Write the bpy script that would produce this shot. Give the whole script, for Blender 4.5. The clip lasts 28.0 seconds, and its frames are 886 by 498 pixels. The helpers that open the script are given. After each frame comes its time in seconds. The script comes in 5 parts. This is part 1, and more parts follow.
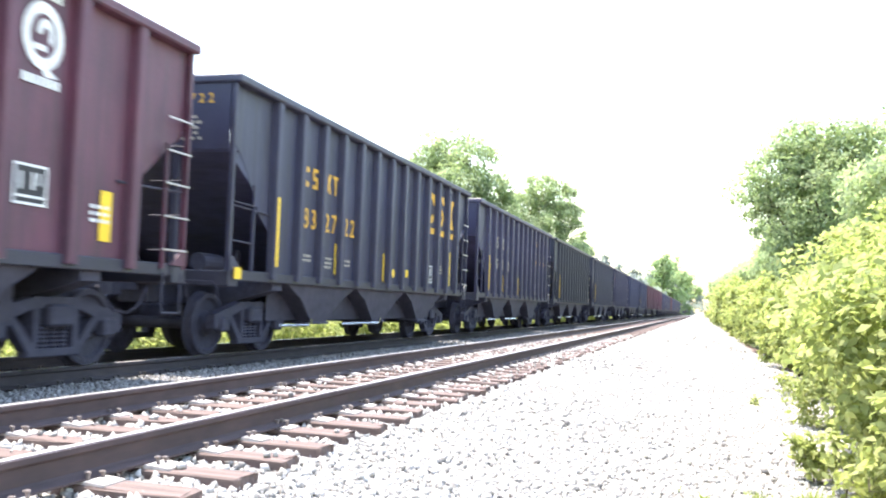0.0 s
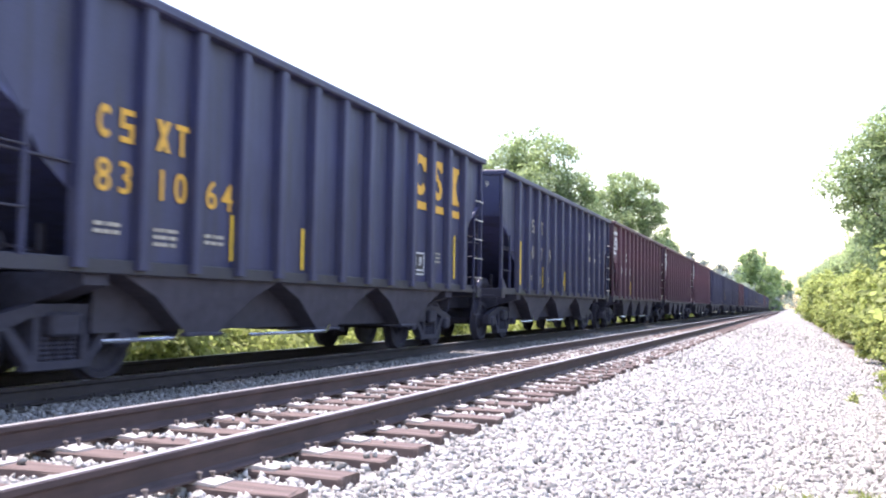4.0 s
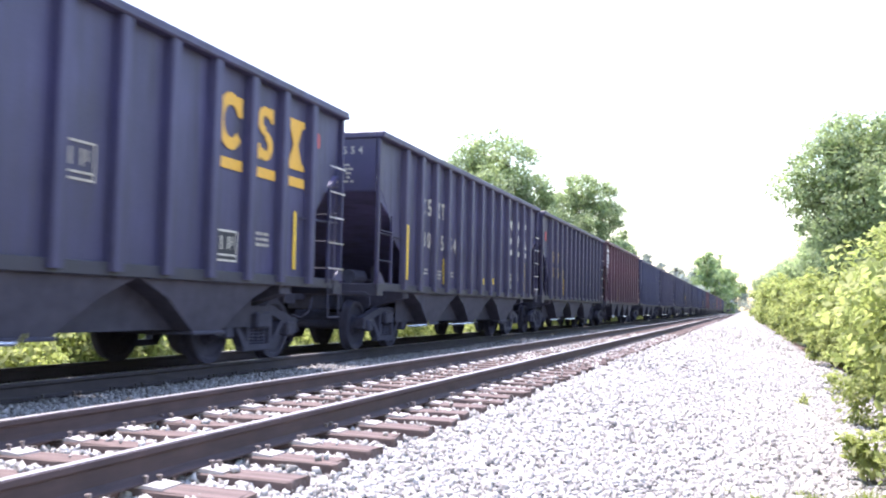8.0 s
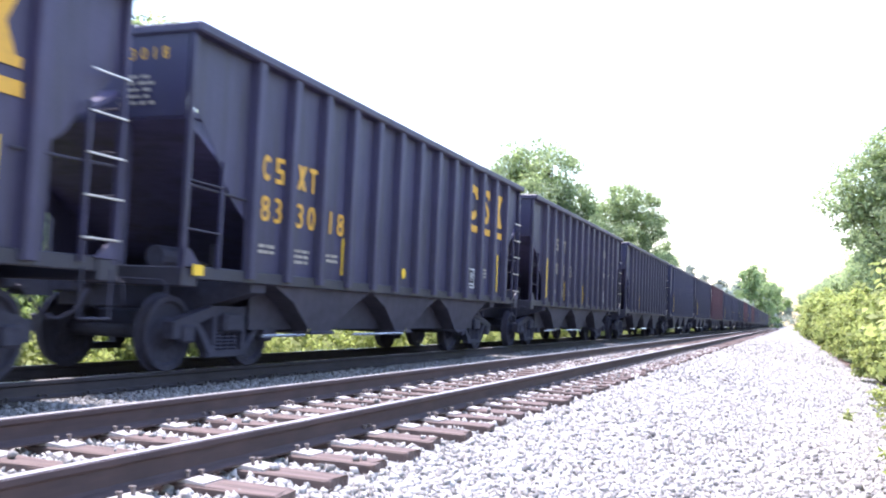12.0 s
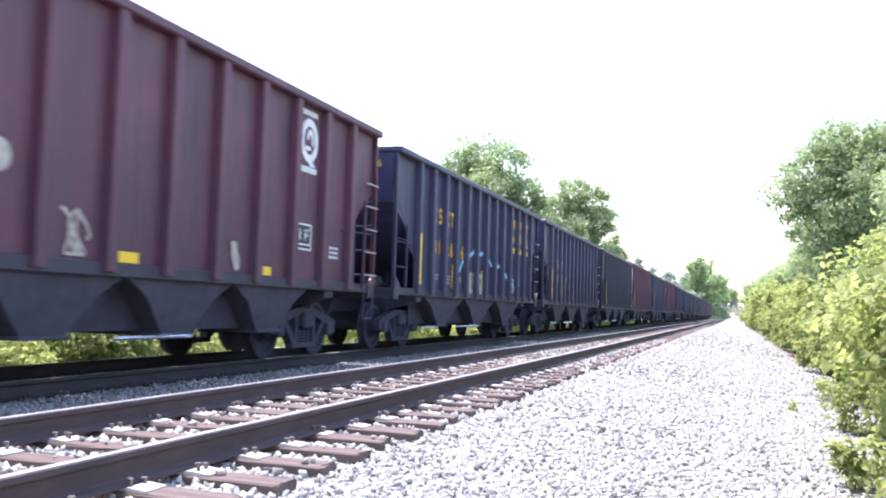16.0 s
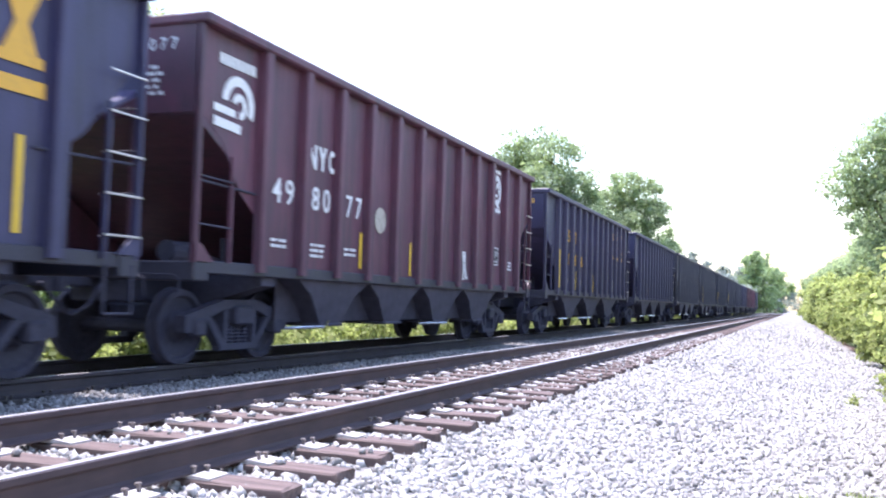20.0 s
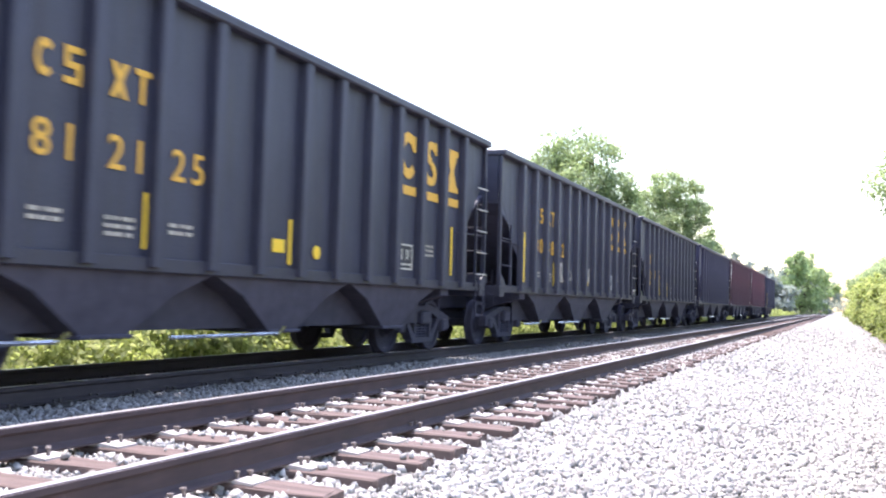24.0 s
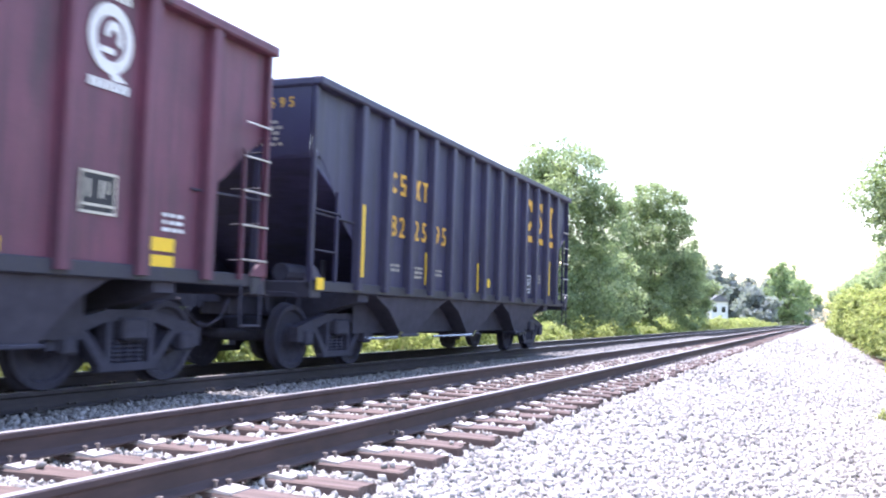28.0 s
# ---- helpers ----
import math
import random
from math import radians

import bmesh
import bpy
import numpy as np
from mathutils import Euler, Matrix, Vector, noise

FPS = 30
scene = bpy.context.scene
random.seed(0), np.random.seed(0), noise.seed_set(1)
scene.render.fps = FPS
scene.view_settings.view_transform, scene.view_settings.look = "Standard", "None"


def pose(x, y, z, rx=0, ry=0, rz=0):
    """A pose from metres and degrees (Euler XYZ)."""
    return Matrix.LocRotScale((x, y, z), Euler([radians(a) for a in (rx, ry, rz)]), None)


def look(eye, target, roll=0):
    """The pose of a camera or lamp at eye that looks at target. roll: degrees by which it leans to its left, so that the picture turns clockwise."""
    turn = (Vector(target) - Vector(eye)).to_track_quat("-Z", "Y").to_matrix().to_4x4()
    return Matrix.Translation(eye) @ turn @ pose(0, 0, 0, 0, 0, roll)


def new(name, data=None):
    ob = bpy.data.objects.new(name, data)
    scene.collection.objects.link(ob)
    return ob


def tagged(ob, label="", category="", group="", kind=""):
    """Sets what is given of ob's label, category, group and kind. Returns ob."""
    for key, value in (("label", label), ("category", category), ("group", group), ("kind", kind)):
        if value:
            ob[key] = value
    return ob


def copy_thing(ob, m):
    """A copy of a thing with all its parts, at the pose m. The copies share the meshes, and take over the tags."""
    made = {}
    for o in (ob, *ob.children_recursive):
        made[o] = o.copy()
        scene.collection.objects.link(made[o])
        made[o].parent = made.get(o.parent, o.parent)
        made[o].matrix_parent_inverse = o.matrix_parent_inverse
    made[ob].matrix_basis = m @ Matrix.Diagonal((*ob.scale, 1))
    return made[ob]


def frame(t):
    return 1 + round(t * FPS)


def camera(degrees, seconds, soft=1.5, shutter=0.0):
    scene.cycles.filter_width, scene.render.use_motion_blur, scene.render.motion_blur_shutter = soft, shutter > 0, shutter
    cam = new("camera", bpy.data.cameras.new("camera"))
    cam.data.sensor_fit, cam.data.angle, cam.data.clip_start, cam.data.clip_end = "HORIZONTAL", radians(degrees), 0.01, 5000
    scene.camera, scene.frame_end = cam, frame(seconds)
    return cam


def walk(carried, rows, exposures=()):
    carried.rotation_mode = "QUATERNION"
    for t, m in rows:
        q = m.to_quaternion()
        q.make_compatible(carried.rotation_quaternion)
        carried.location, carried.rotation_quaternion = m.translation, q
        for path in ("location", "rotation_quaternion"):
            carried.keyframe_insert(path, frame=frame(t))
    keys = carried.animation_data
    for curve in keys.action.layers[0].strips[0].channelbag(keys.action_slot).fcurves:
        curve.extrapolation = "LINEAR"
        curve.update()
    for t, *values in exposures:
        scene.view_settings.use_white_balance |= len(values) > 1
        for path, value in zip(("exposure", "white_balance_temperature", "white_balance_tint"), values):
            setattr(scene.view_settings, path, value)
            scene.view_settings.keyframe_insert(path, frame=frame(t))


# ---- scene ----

# ---------------------------------------------------------------- camera
cam = camera(51.0, 28.0, soft=2.05, shutter=0.15)
PATH = [  # seconds, x, y, z, yaw, pitch, lean
    (0.0, 0.022, 0.058, 0.815, 15.60, 3.38, 1.99),
    (0.5, 0.016, 0.031, 0.833, 14.81, 3.32, 1.38),
    (1.0, -0.002, 0.026, 0.827, 13.56, 3.01, 1.11),
    (1.5, -0.018, 0.008, 0.823, 14.73, 2.95, 1.27),
    (2.0, -0.037, -0.013, 0.827, 17.21, 2.56, 1.13),
    (2.5, -0.034, -0.016, 0.815, 18.61, 2.95, 0.89),
    (3.0, -0.014, -0.025, 0.824, 19.45, 3.63, 0.99),
    (3.5, -0.030, -0.017, 0.813, 19.84, 3.47, 0.96),
    (5.5, -0.041, -0.027, 0.812, 22.67, 3.24, 0.88),
    (6.0, -0.016, -0.046, 0.821, 22.13, 3.57, 1.14),
    (6.5, 0.009, -0.020, 0.820, 19.68, 3.43, 1.30),
    (7.0, -0.002, -0.008, 0.812, 18.66, 2.98, 0.93),
    (7.5, -0.008, 0.016, 0.813, 18.05, 3.05, 1.03),
    (8.0, -0.005, 0.013, 0.820, 18.06, 3.43, 1.19),
    (8.5, -0.006, 0.007, 0.825, 18.39, 3.34, 1.76),
    (9.0, -0.007, -0.013, 0.822, 18.74, 4.00, 1.84),
    (9.5, -0.000, 0.002, 0.821, 18.68, 4.02, 1.94),
    (10.0, -0.011, -0.002, 0.823, 18.88, 4.14, 2.14),
    (10.5, -0.015, -0.005, 0.820, 19.30, 3.80, 2.10),
    (11.0, -0.039, -0.029, 0.803, 20.63, 4.37, 2.18),
    (11.5, -0.040, -0.026, 0.825, 20.98, 4.45, 2.29),
    (12.0, 0.013, -0.031, 0.795, 20.60, 3.84, 2.37),
    (12.5, -0.033, -0.020, 0.807, 20.53, 3.41, 2.60),
    (14.5, 0.017, 0.015, 0.829, 19.84, 3.14, 1.85),
    (15.0, 0.025, 0.028, 0.823, 18.52, 3.34, 1.65),
    (15.5, 0.011, 0.037, 0.826, 17.20, 3.34, 1.88),
    (16.0, 0.002, 0.038, 0.829, 17.58, 3.59, 1.79),
    (16.5, 0.006, 0.033, 0.834, 17.96, 3.44, 1.94),
    (17.0, 0.012, 0.032, 0.830, 18.68, 3.26, 1.85),
    (17.5, 0.023, 0.021, 0.831, 19.02, 3.64, 1.75),
    (18.0, 0.024, 0.023, 0.830, 18.79, 3.75, 1.63),
    (18.5, 0.012, 0.012, 0.829, 19.74, 3.40, 1.93),
    (19.0, 0.007, 0.003, 0.832, 20.15, 3.44, 1.94),
    (19.5, -0.007, -0.000, 0.825, 20.60, 3.63, 1.54),
    (20.0, -0.015, 0.011, 0.804, 20.72, 3.20, 1.60),
    (20.5, -0.026, -0.006, 0.829, 21.31, 3.23, 1.70),
    (22.5, -0.042, 0.008, 0.831, 23.30, 3.29, 2.08),
    (23.0, -0.034, 0.005, 0.841, 23.14, 3.37, 1.76),
    (23.5, -0.019, 0.010, 0.840, 22.73, 3.43, 1.61),
    (24.0, -0.015, -0.006, 0.837, 23.13, 3.20, 1.56),
    (24.5, -0.016, 0.007, 0.837, 22.89, 3.39, 1.59),
    (25.0, -0.008, 0.011, 0.826, 22.31, 3.57, 1.63),
    (25.5, -0.014, 0.012, 0.826, 22.09, 3.79, 1.86),
    (26.0, -0.004, 0.004, 0.830, 22.30, 3.68, 1.98),
    (26.5, -0.003, 0.009, 0.834, 22.18, 3.47, 2.19),
    (27.0, 0.001, 0.020, 0.834, 21.79, 3.66, 1.80),
    (27.5, 0.012, 0.018, 0.832, 21.58, 3.81, 1.64),
    (28.0, -0.015, 0.031, 0.820, 22.18, 3.86, 1.71),
]


def eye_pose(x, y, z, yaw, pitch, lean):
    return pose(x, y, z, 0, 0, yaw) @ pose(0, 0, 0, 90 + pitch, 0, 0) @ pose(0, 0, 0, 0, 0, lean)


EXPOSURES = [(0.0, 2.28, 6700, 13), (0.5, 1.85, 6400, 21), (1.0, 1.5, 6400, 21), (1.5, 1.2, 6450, 22), (2.5, 1.2, 6450, 22), (3.5, 1.5, 6400, 23), (5.5, 1.8, 6400, 24),
             (8.0, 1.8, 6250, 23), (12.0, 1.75, 6050, 23), (16.0, 1.7, 6100, 22), (19.5, 1.65, 5880, 24), (20.5, 1.65, 5950, 23), (22.5, 1.7, 6400, 22), (25.0, 1.8, 6350, 23),
             (26.0, 1.8, 6150, 24), (28.0, 1.8, 6050, 25)]
walk(cam, [(r[0], eye_pose(*r[1:])) for r in PATH], EXPOSURES)

# ---------------------------------------------------------------- light
TO_SUN = Vector((-0.27, 0.16, 1.0)).normalized()
world = bpy.data.worlds.new("sky")
scene.world = world
world.use_nodes = True
wn = world.node_tree
sky = wn.nodes.new("ShaderNodeTexSky")
sky.sky_type = "NISHITA"
sky.sun_disc = False
sky.sun_elevation = math.asin(TO_SUN.z)
sky.sun_rotation = math.atan2(TO_SUN.x, TO_SUN.y)
sky.dust_density = 1.0
sky.air_density = 1.5
sky.ozone_density = 0.2
wn.nodes["Background"].inputs["Strength"].default_value = 0.15
wn.links.new(sky.outputs[0], wn.nodes["Background"].inputs["Color"])
sun = new("sun", bpy.data.lights.new("sun", "SUN"))
sun.data.energy = 3.15
sun.data.angle = radians(0.6)
sun.data.color = (1.0, 0.95, 0.87)
sun.matrix_basis = look(TO_SUN * 50, (0, 0, 0))


# ---------------------------------------------------------------- materials
class Nodes:
    """A small wrapper that adds nodes to one material."""

    def __init__(self, name):
        self.m = bpy.data.materials.new(name)
        self.m.use_nodes = True
        self.t = self.m.node_tree
        self.b = self.t.nodes["Principled BSDF"]

    def add(self, kind, **inputs):
        n = self.t.nodes.new(kind)
        for k, v in inputs.items():
            n.inputs[k.replace("_", " ")].default_value = v
        return n

    def link(self, a, b):
        self.t.links.new(a, b)

    def coord(self, kind="Object"):
        return self.t.nodes.new("ShaderNodeTexCoord").outputs[kind]

    def noise(self, vec, scale, detail=4.0, rough=0.55, stretch=None):
        if stretch:
            mp = self.t.nodes.new("ShaderNodeMapping")
            mp.inputs["Scale"].default_value = stretch
            self.link(vec, mp.inputs["Vector"])
            vec = mp.outputs[0]
        n = self.add("ShaderNodeTexNoise", Scale=scale, Detail=detail, Roughness=rough)
        self.link(vec, n.inputs["Vector"])
        return n.outputs["Fac"]

    def ramp(self, fac, stops):
        r = self.t.nodes.new("ShaderNodeValToRGB")
        e = r.color_ramp.elements
        while len(e) < len(stops):
            e.new(0.5)
        for el, (p, c) in zip(e, stops):
            el.position, el.color = p, (*c, 1.0) if len(c) == 3 else c
        self.link(fac, r.inputs[0])
        return r.outputs[0]

    def mix(self, fac, a, b, mode="MIX"):
        n = self.t.nodes.new("ShaderNodeMix")
        n.data_type, n.blend_type = "RGBA", mode
        for sock, v in ((n.inputs[0], fac), (n.inputs[6], a), (n.inputs[7], b)):
            if isinstance(v, (int, float)):
                sock.default_value = v
            elif isinstance(v, tuple):
                sock.default_value = (*v, 1.0)
            else:
                self.link(v, sock)
        return n.outputs[2]

    def bump(self, height, strength, distance=0.01):
        n = self.add("ShaderNodeBump", Strength=strength, Distance=distance)
        self.link(height, n.inputs["Height"])
        self.link(n.outputs[0], self.b.inputs["Normal"])

    def base(self, colour, rough, metal=0.0):
        if isinstance(colour, tuple):
            self.b.inputs["Base Color"].default_value = (*colour, 1.0)
        else:
            self.link(colour, self.b.inputs["Base Color"])
        if isinstance(rough, (int, float)):
            self.b.inputs["Roughness"].default_value = rough
        else:
            self.link(rough, self.b.inputs["Roughness"])
        self.b.inputs["Metallic"].default_value = metal
        return self.m


def grainy(name, dark, light, scale=20.0, rough=0.8, bump=0.3, dist=0.005, metal=0.0, stretch=None, coord="Object"):
    n = Nodes(name)
    v = n.coord(coord)
    f = n.noise(v, scale, 6, 0.6, stretch)
    g = n.noise(v, scale * 0.13, 3, 0.5)
    c = n.mix(0.35, n.ramp(f, [(0.3, dark), (0.7, light)]), n.ramp(g, [(0.35, dark), (0.65, light)]))
    n.bump(f, bump, dist)
    return n.base(c, rough, metal)


def car_paint(name, dull):
    """Weathered car paint; the tint comes from each car's own colour."""
    n = Nodes(name)
    v = n.coord()
    info = n.t.nodes.new("ShaderNodeObjectInfo")
    streak = n.noise(v, 3.0, 6, 0.65, (1.0, 5.0, 0.35))
    blotch = n.noise(v, 0.9, 4, 0.6)
    fine = n.noise(v, 40.0, 3, 0.6)
    tint = n.mix(1.0, info.outputs["Color"], n.ramp(blotch, [(0.3, (0.72, 0.72, 0.74)), (0.7, (1.18, 1.15, 1.15))]), "MULTIPLY")
    dirt = n.ramp(streak, [(0.45, (0.0, 0.0, 0.0)), (0.85, (1.0, 1.0, 1.0))])
    fac = n.add("ShaderNodeMath")
    fac.operation = "MULTIPLY"
    fac.inputs[1].default_value = dull
    n.link(dirt, fac.inputs[0])
    c = n.mix(fac.outputs[0], tint, (0.058, 0.054, 0.086))
    # soot that has run down from the top in broad ragged streaks
    soot = n.noise(v, 1.6, 7, 0.7, (1.0, 3.2, 0.28))
    c = n.mix(n.ramp(soot, [(0.48, (0.0, 0.0, 0.0)), (0.66, (0.62, 0.62, 0.62))]), c, (0.024, 0.021, 0.030))
    c = n.mix(0.10, c, n.ramp(fine, [(0.4, (0.02, 0.02, 0.026)), (0.7, (0.125, 0.112, 0.130))]))
    n.bump(blotch, 0.25, 0.03)
    return n.base(c, n.ramp(streak, [(0.3, (0.42,) * 3), (0.8, (0.7,) * 3)]))


def decal_paint(name, colour, wear=0.35):
    n = Nodes(name)
    v = n.coord()
    f = n.noise(v, 9.0, 6, 0.7)
    c = n.mix(n.ramp(f, [(0.5, (0, 0, 0)), (0.8, (wear, wear, wear))]), colour, (0.10, 0.09, 0.08))
    return n.base(c, 0.6)


def leaf_material(name, dark, light, trans):
    n = Nodes(name)
    geo = n.t.nodes.new("ShaderNodeNewGeometry")
    big = n.noise(n.coord("Object"), 0.55, 3, 0.5)
    f = n.add("ShaderNodeMath")
    f.operation = "MULTIPLY_ADD"
    f.inputs[1].default_value = 0.55
    n.link(geo.outputs["Random Per Island"], f.inputs[0])
    h = n.add("ShaderNodeMath")
    h.operation = "MULTIPLY"
    h.inputs[1].default_value = 0.5
    n.link(big, h.inputs[0])
    n.link(h.outputs[0], f.inputs[2])
    c = n.ramp(f.outputs[0], [(0.1, dark), (0.85, light)])
    n.base(c, 0.75)
    n.b.inputs["Specular IOR Level"].default_value = 0.25
    tr = n.add("ShaderNodeBsdfTranslucent")
    n.link(n.mix(1.0, c, (1.04, 1.12, 0.80), "MULTIPLY"), tr.inputs["Color"])
    mx = n.add("ShaderNodeMixShader", Fac=trans)
    n.link(n.b.outputs[0], mx.inputs[1])
    n.link(tr.outputs[0], mx.inputs[2])
    n.link(mx.outputs[0], n.t.nodes["Material Output"].inputs["Surface"])
    return n.m


def stone_material(name, stops, rough=0.85):
    n = Nodes(name)
    geo = n.t.nodes.new("ShaderNodeNewGeometry")
    v = n.coord()
    f = n.noise(v, 45.0, 4, 0.6)
    c = n.mix(0.3, n.ramp(geo.outputs["Random Per Island"], stops), n.ramp(f, [(0.3, (0.18, 0.168, 0.155)), (0.7, (0.50, 0.478, 0.45))]))
    n.bump(f, 0.4, 0.004)
    return n.base(c, rough)


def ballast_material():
    n = Nodes("ballast_bed")
    v = n.coord()
    vo = n.add("ShaderNodeTexVoronoi", Scale=17.0)
    n.link(v, vo.inputs["Vector"])
    patch = n.noise(v, 0.35, 4, 0.6)
    c = n.ramp(vo.outputs["Color"], [(0.1, (0.08, 0.075, 0.07)), (0.9, (0.34, 0.325, 0.31))])
    c = n.mix(0.45, c, n.ramp(patch, [(0.35, (0.20, 0.188, 0.176)), (0.65, (0.34, 0.325, 0.312))]))
    # train shade painted on the stone under the far track, with a ragged edge
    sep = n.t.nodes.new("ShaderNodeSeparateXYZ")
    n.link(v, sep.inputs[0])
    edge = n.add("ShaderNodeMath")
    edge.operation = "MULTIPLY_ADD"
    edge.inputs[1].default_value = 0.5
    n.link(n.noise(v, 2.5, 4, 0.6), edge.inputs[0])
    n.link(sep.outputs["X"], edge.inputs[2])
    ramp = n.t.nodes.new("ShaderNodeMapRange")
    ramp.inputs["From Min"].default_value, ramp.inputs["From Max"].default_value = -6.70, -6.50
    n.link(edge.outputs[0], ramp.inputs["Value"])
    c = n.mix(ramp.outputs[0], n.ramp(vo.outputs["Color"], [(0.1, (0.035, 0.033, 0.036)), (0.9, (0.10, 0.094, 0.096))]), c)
    # brown soil and leaf litter where the shrubs meet the stone; that line swings away from the track for its first metres
    shift = n.t.nodes.new("ShaderNodeMapRange")
    shift.inputs["From Min"].default_value, shift.inputs["From Max"].default_value = 7.0, 21.0
    shift.inputs["To Min"].default_value, shift.inputs["To Max"].default_value = 1.35, 2.35
    n.link(sep.outputs["Y"], shift.inputs["Value"])
    past = n.add("ShaderNodeMath")
    past.operation = "SUBTRACT"
    n.link(edge.outputs[0], past.inputs[0])
    n.link(shift.outputs[0], past.inputs[1])
    soil = n.t.nodes.new("ShaderNodeMapRange")
    soil.inputs["From Min"].default_value, soil.inputs["From Max"].default_value = 0.1, 0.35
    n.link(past.outputs[0], soil.inputs["Value"])
    c = n.mix(soil.outputs[0], c, n.ramp(vo.outputs["Color"], [(0.1, (0.05, 0.032, 0.022)), (0.9, (0.19, 0.12, 0.085))]))
    n.bump(vo.outputs["Distance"], 0.9, 0.03)
    return n.base(c, 0.9)


def ground_material():
    n = Nodes("field_ground")
    v = n.coord()
    a = n.noise(v, 0.08, 5, 0.6)
    b = n.noise(v, 6.0, 5, 0.65)
    c = n.mix(0.5, n.ramp(a, [(0.35, (0.055, 0.085, 0.022)), (0.65, (0.13, 0.13, 0.05))]), n.ramp(b, [(0.3, (0.03, 0.05, 0.012)), (0.7, (0.12, 0.15, 0.05))]))
    n.bump(b, 0.6, 0.06)
    return n.base(c, 0.9)


PAINT = car_paint("hopper_paint", 0.42)
CHASSIS = grainy("grimy_steel", (0.022, 0.021, 0.038), (0.054, 0.051, 0.078), 14, 0.75, 0.3, 0.006)
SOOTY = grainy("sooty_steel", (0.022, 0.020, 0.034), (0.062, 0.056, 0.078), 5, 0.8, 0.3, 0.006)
STEEL = grainy("worn_bright_steel", (0.50, 0.47, 0.46), (0.68, 0.65, 0.64), 30, 0.38, 0.05, 0.001, 0.7, (1, 0.05, 1))
BAR = grainy("polished_latch_bar", (0.72, 0.72, 0.73), (0.85, 0.85, 0.86), 30, 0.18, 0.05, 0.001, 1.0, (1, 0.05, 1))
RAIL = grainy("rail_rust", (0.034, 0.023, 0.026), (0.072, 0.046, 0.047), 25, 0.75, 0.3, 0.003, 0.0, (1, 0.12, 1))
# darker copy of the rail rust, with the train's shade in its colour
SHADED_RAIL = grainy("shade_dark_rail", (0.022, 0.018, 0.022), (0.050, 0.040, 0.046), 25, 0.75, 0.3, 0.003, 0.0, (1, 0.12, 1))
SPIKE = grainy("rusty_spike", (0.085, 0.066, 0.060), (0.22, 0.18, 0.16), 40, 0.6, 0.2, 0.002)
PLATE = grainy("tie_plate_steel", (0.34, 0.30, 0.28), (0.58, 0.54, 0.51), 30, 0.5, 0.3, 0.003)
TIE = grainy("weathered_tie_wood", (0.050, 0.034, 0.031), (0.185, 0.130, 0.114), 9, 0.85, 0.7, 0.012, 0.0, (0.25, 3.0, 3.0))
# far-track tie and plate, darkened as shade under the cars
SHADED_TIE = grainy("shade_dark_tie", (0.02, 0.018, 0.018), (0.07, 0.058, 0.055), 9, 0.9, 0.6, 0.012, 0.0, (0.25, 3.0, 3.0))
SHADED_PLATE = grainy("shade_dark_plate", (0.03, 0.027, 0.026), (0.08, 0.07, 0.065), 30, 0.7)
GOLD = decal_paint("yellow_lettering", (0.68, 0.37, 0.045))
WHITE = decal_paint("white_lettering", (0.72, 0.72, 0.72))
FADED = decal_paint("faded_yellow_lettering", (0.42, 0.30, 0.12), 0.85)
PALE = decal_paint("faded_lettering", (0.42, 0.38, 0.32), 0.75)
BONE = decal_paint("bone_white_lettering", (0.60, 0.56, 0.47), 0.6)
BLACK = decal_paint("black_panel", (0.022, 0.021, 0.026), 0.3)
REFLECT = decal_paint("yellow_reflector", (0.85, 0.55, 0.03), 0.15)
RED = decal_paint("red_tag", (0.55, 0.06, 0.05), 0.3)
SPRAY = decal_paint("pale_spray", (0.55, 0.58, 0.66), 0.4)
DULL_RED = decal_paint("dull_red_patch", (0.36, 0.03, 0.06), 0.5)
BLUE = decal_paint("blue_spray", (0.22, 0.45, 0.62), 0.3)
BALLAST = ballast_material()
STONE = stone_material("crushed_stone", [(0.0, (0.11, 0.104, 0.097)), (0.25, (0.30, 0.285, 0.265)), (1.0, (0.55, 0.527, 0.50))])
# the crushed stone again, its colour lowered to stand for the train's shadow
SHADED_STONE = stone_material("shade_dark_stone", [(0.0, (0.07, 0.068, 0.07)), (0.5, (0.16, 0.155, 0.155)), (1.0, (0.30, 0.29, 0.285))])
GROUND = ground_material()
LEAF_BUSH = leaf_material("shrub_leaf", (0.16, 0.20, 0.075), (0.56, 0.58, 0.25), 0.56)
LEAF_TREE = leaf_material("tree_leaf", (0.17, 0.22, 0.13), (0.50, 0.56, 0.35), 0.62)
# far leaves with distance haze mixed into the colour: paler, then bluer-grey
LEAF_FAR = leaf_material("haze_paled_leaf", (0.24, 0.31, 0.20), (0.40, 0.48, 0.28), 0.6)
LEAF_HAZE = leaf_material("haze_painted_leaf", (0.26, 0.29, 0.30), (0.40, 0.43, 0.42), 0.5)
LEAF_GREEN = leaf_material("green_shrub_leaf", (0.13, 0.19, 0.075), (0.36, 0.43, 0.19), 0.5)
WEED = leaf_material("weed_blade", (0.14, 0.19, 0.03), (0.36, 0.40, 0.12), 0.4)
TWIG = grainy("dry_twig", (0.05, 0.04, 0.03), (0.12, 0.09, 0.07), 20, 0.9)
BARK = grainy("bark", (0.05, 0.04, 0.03), (0.15, 0.12, 0.09), 12, 0.9, 0.8, 0.02, 0.0, (3, 3, 0.5))


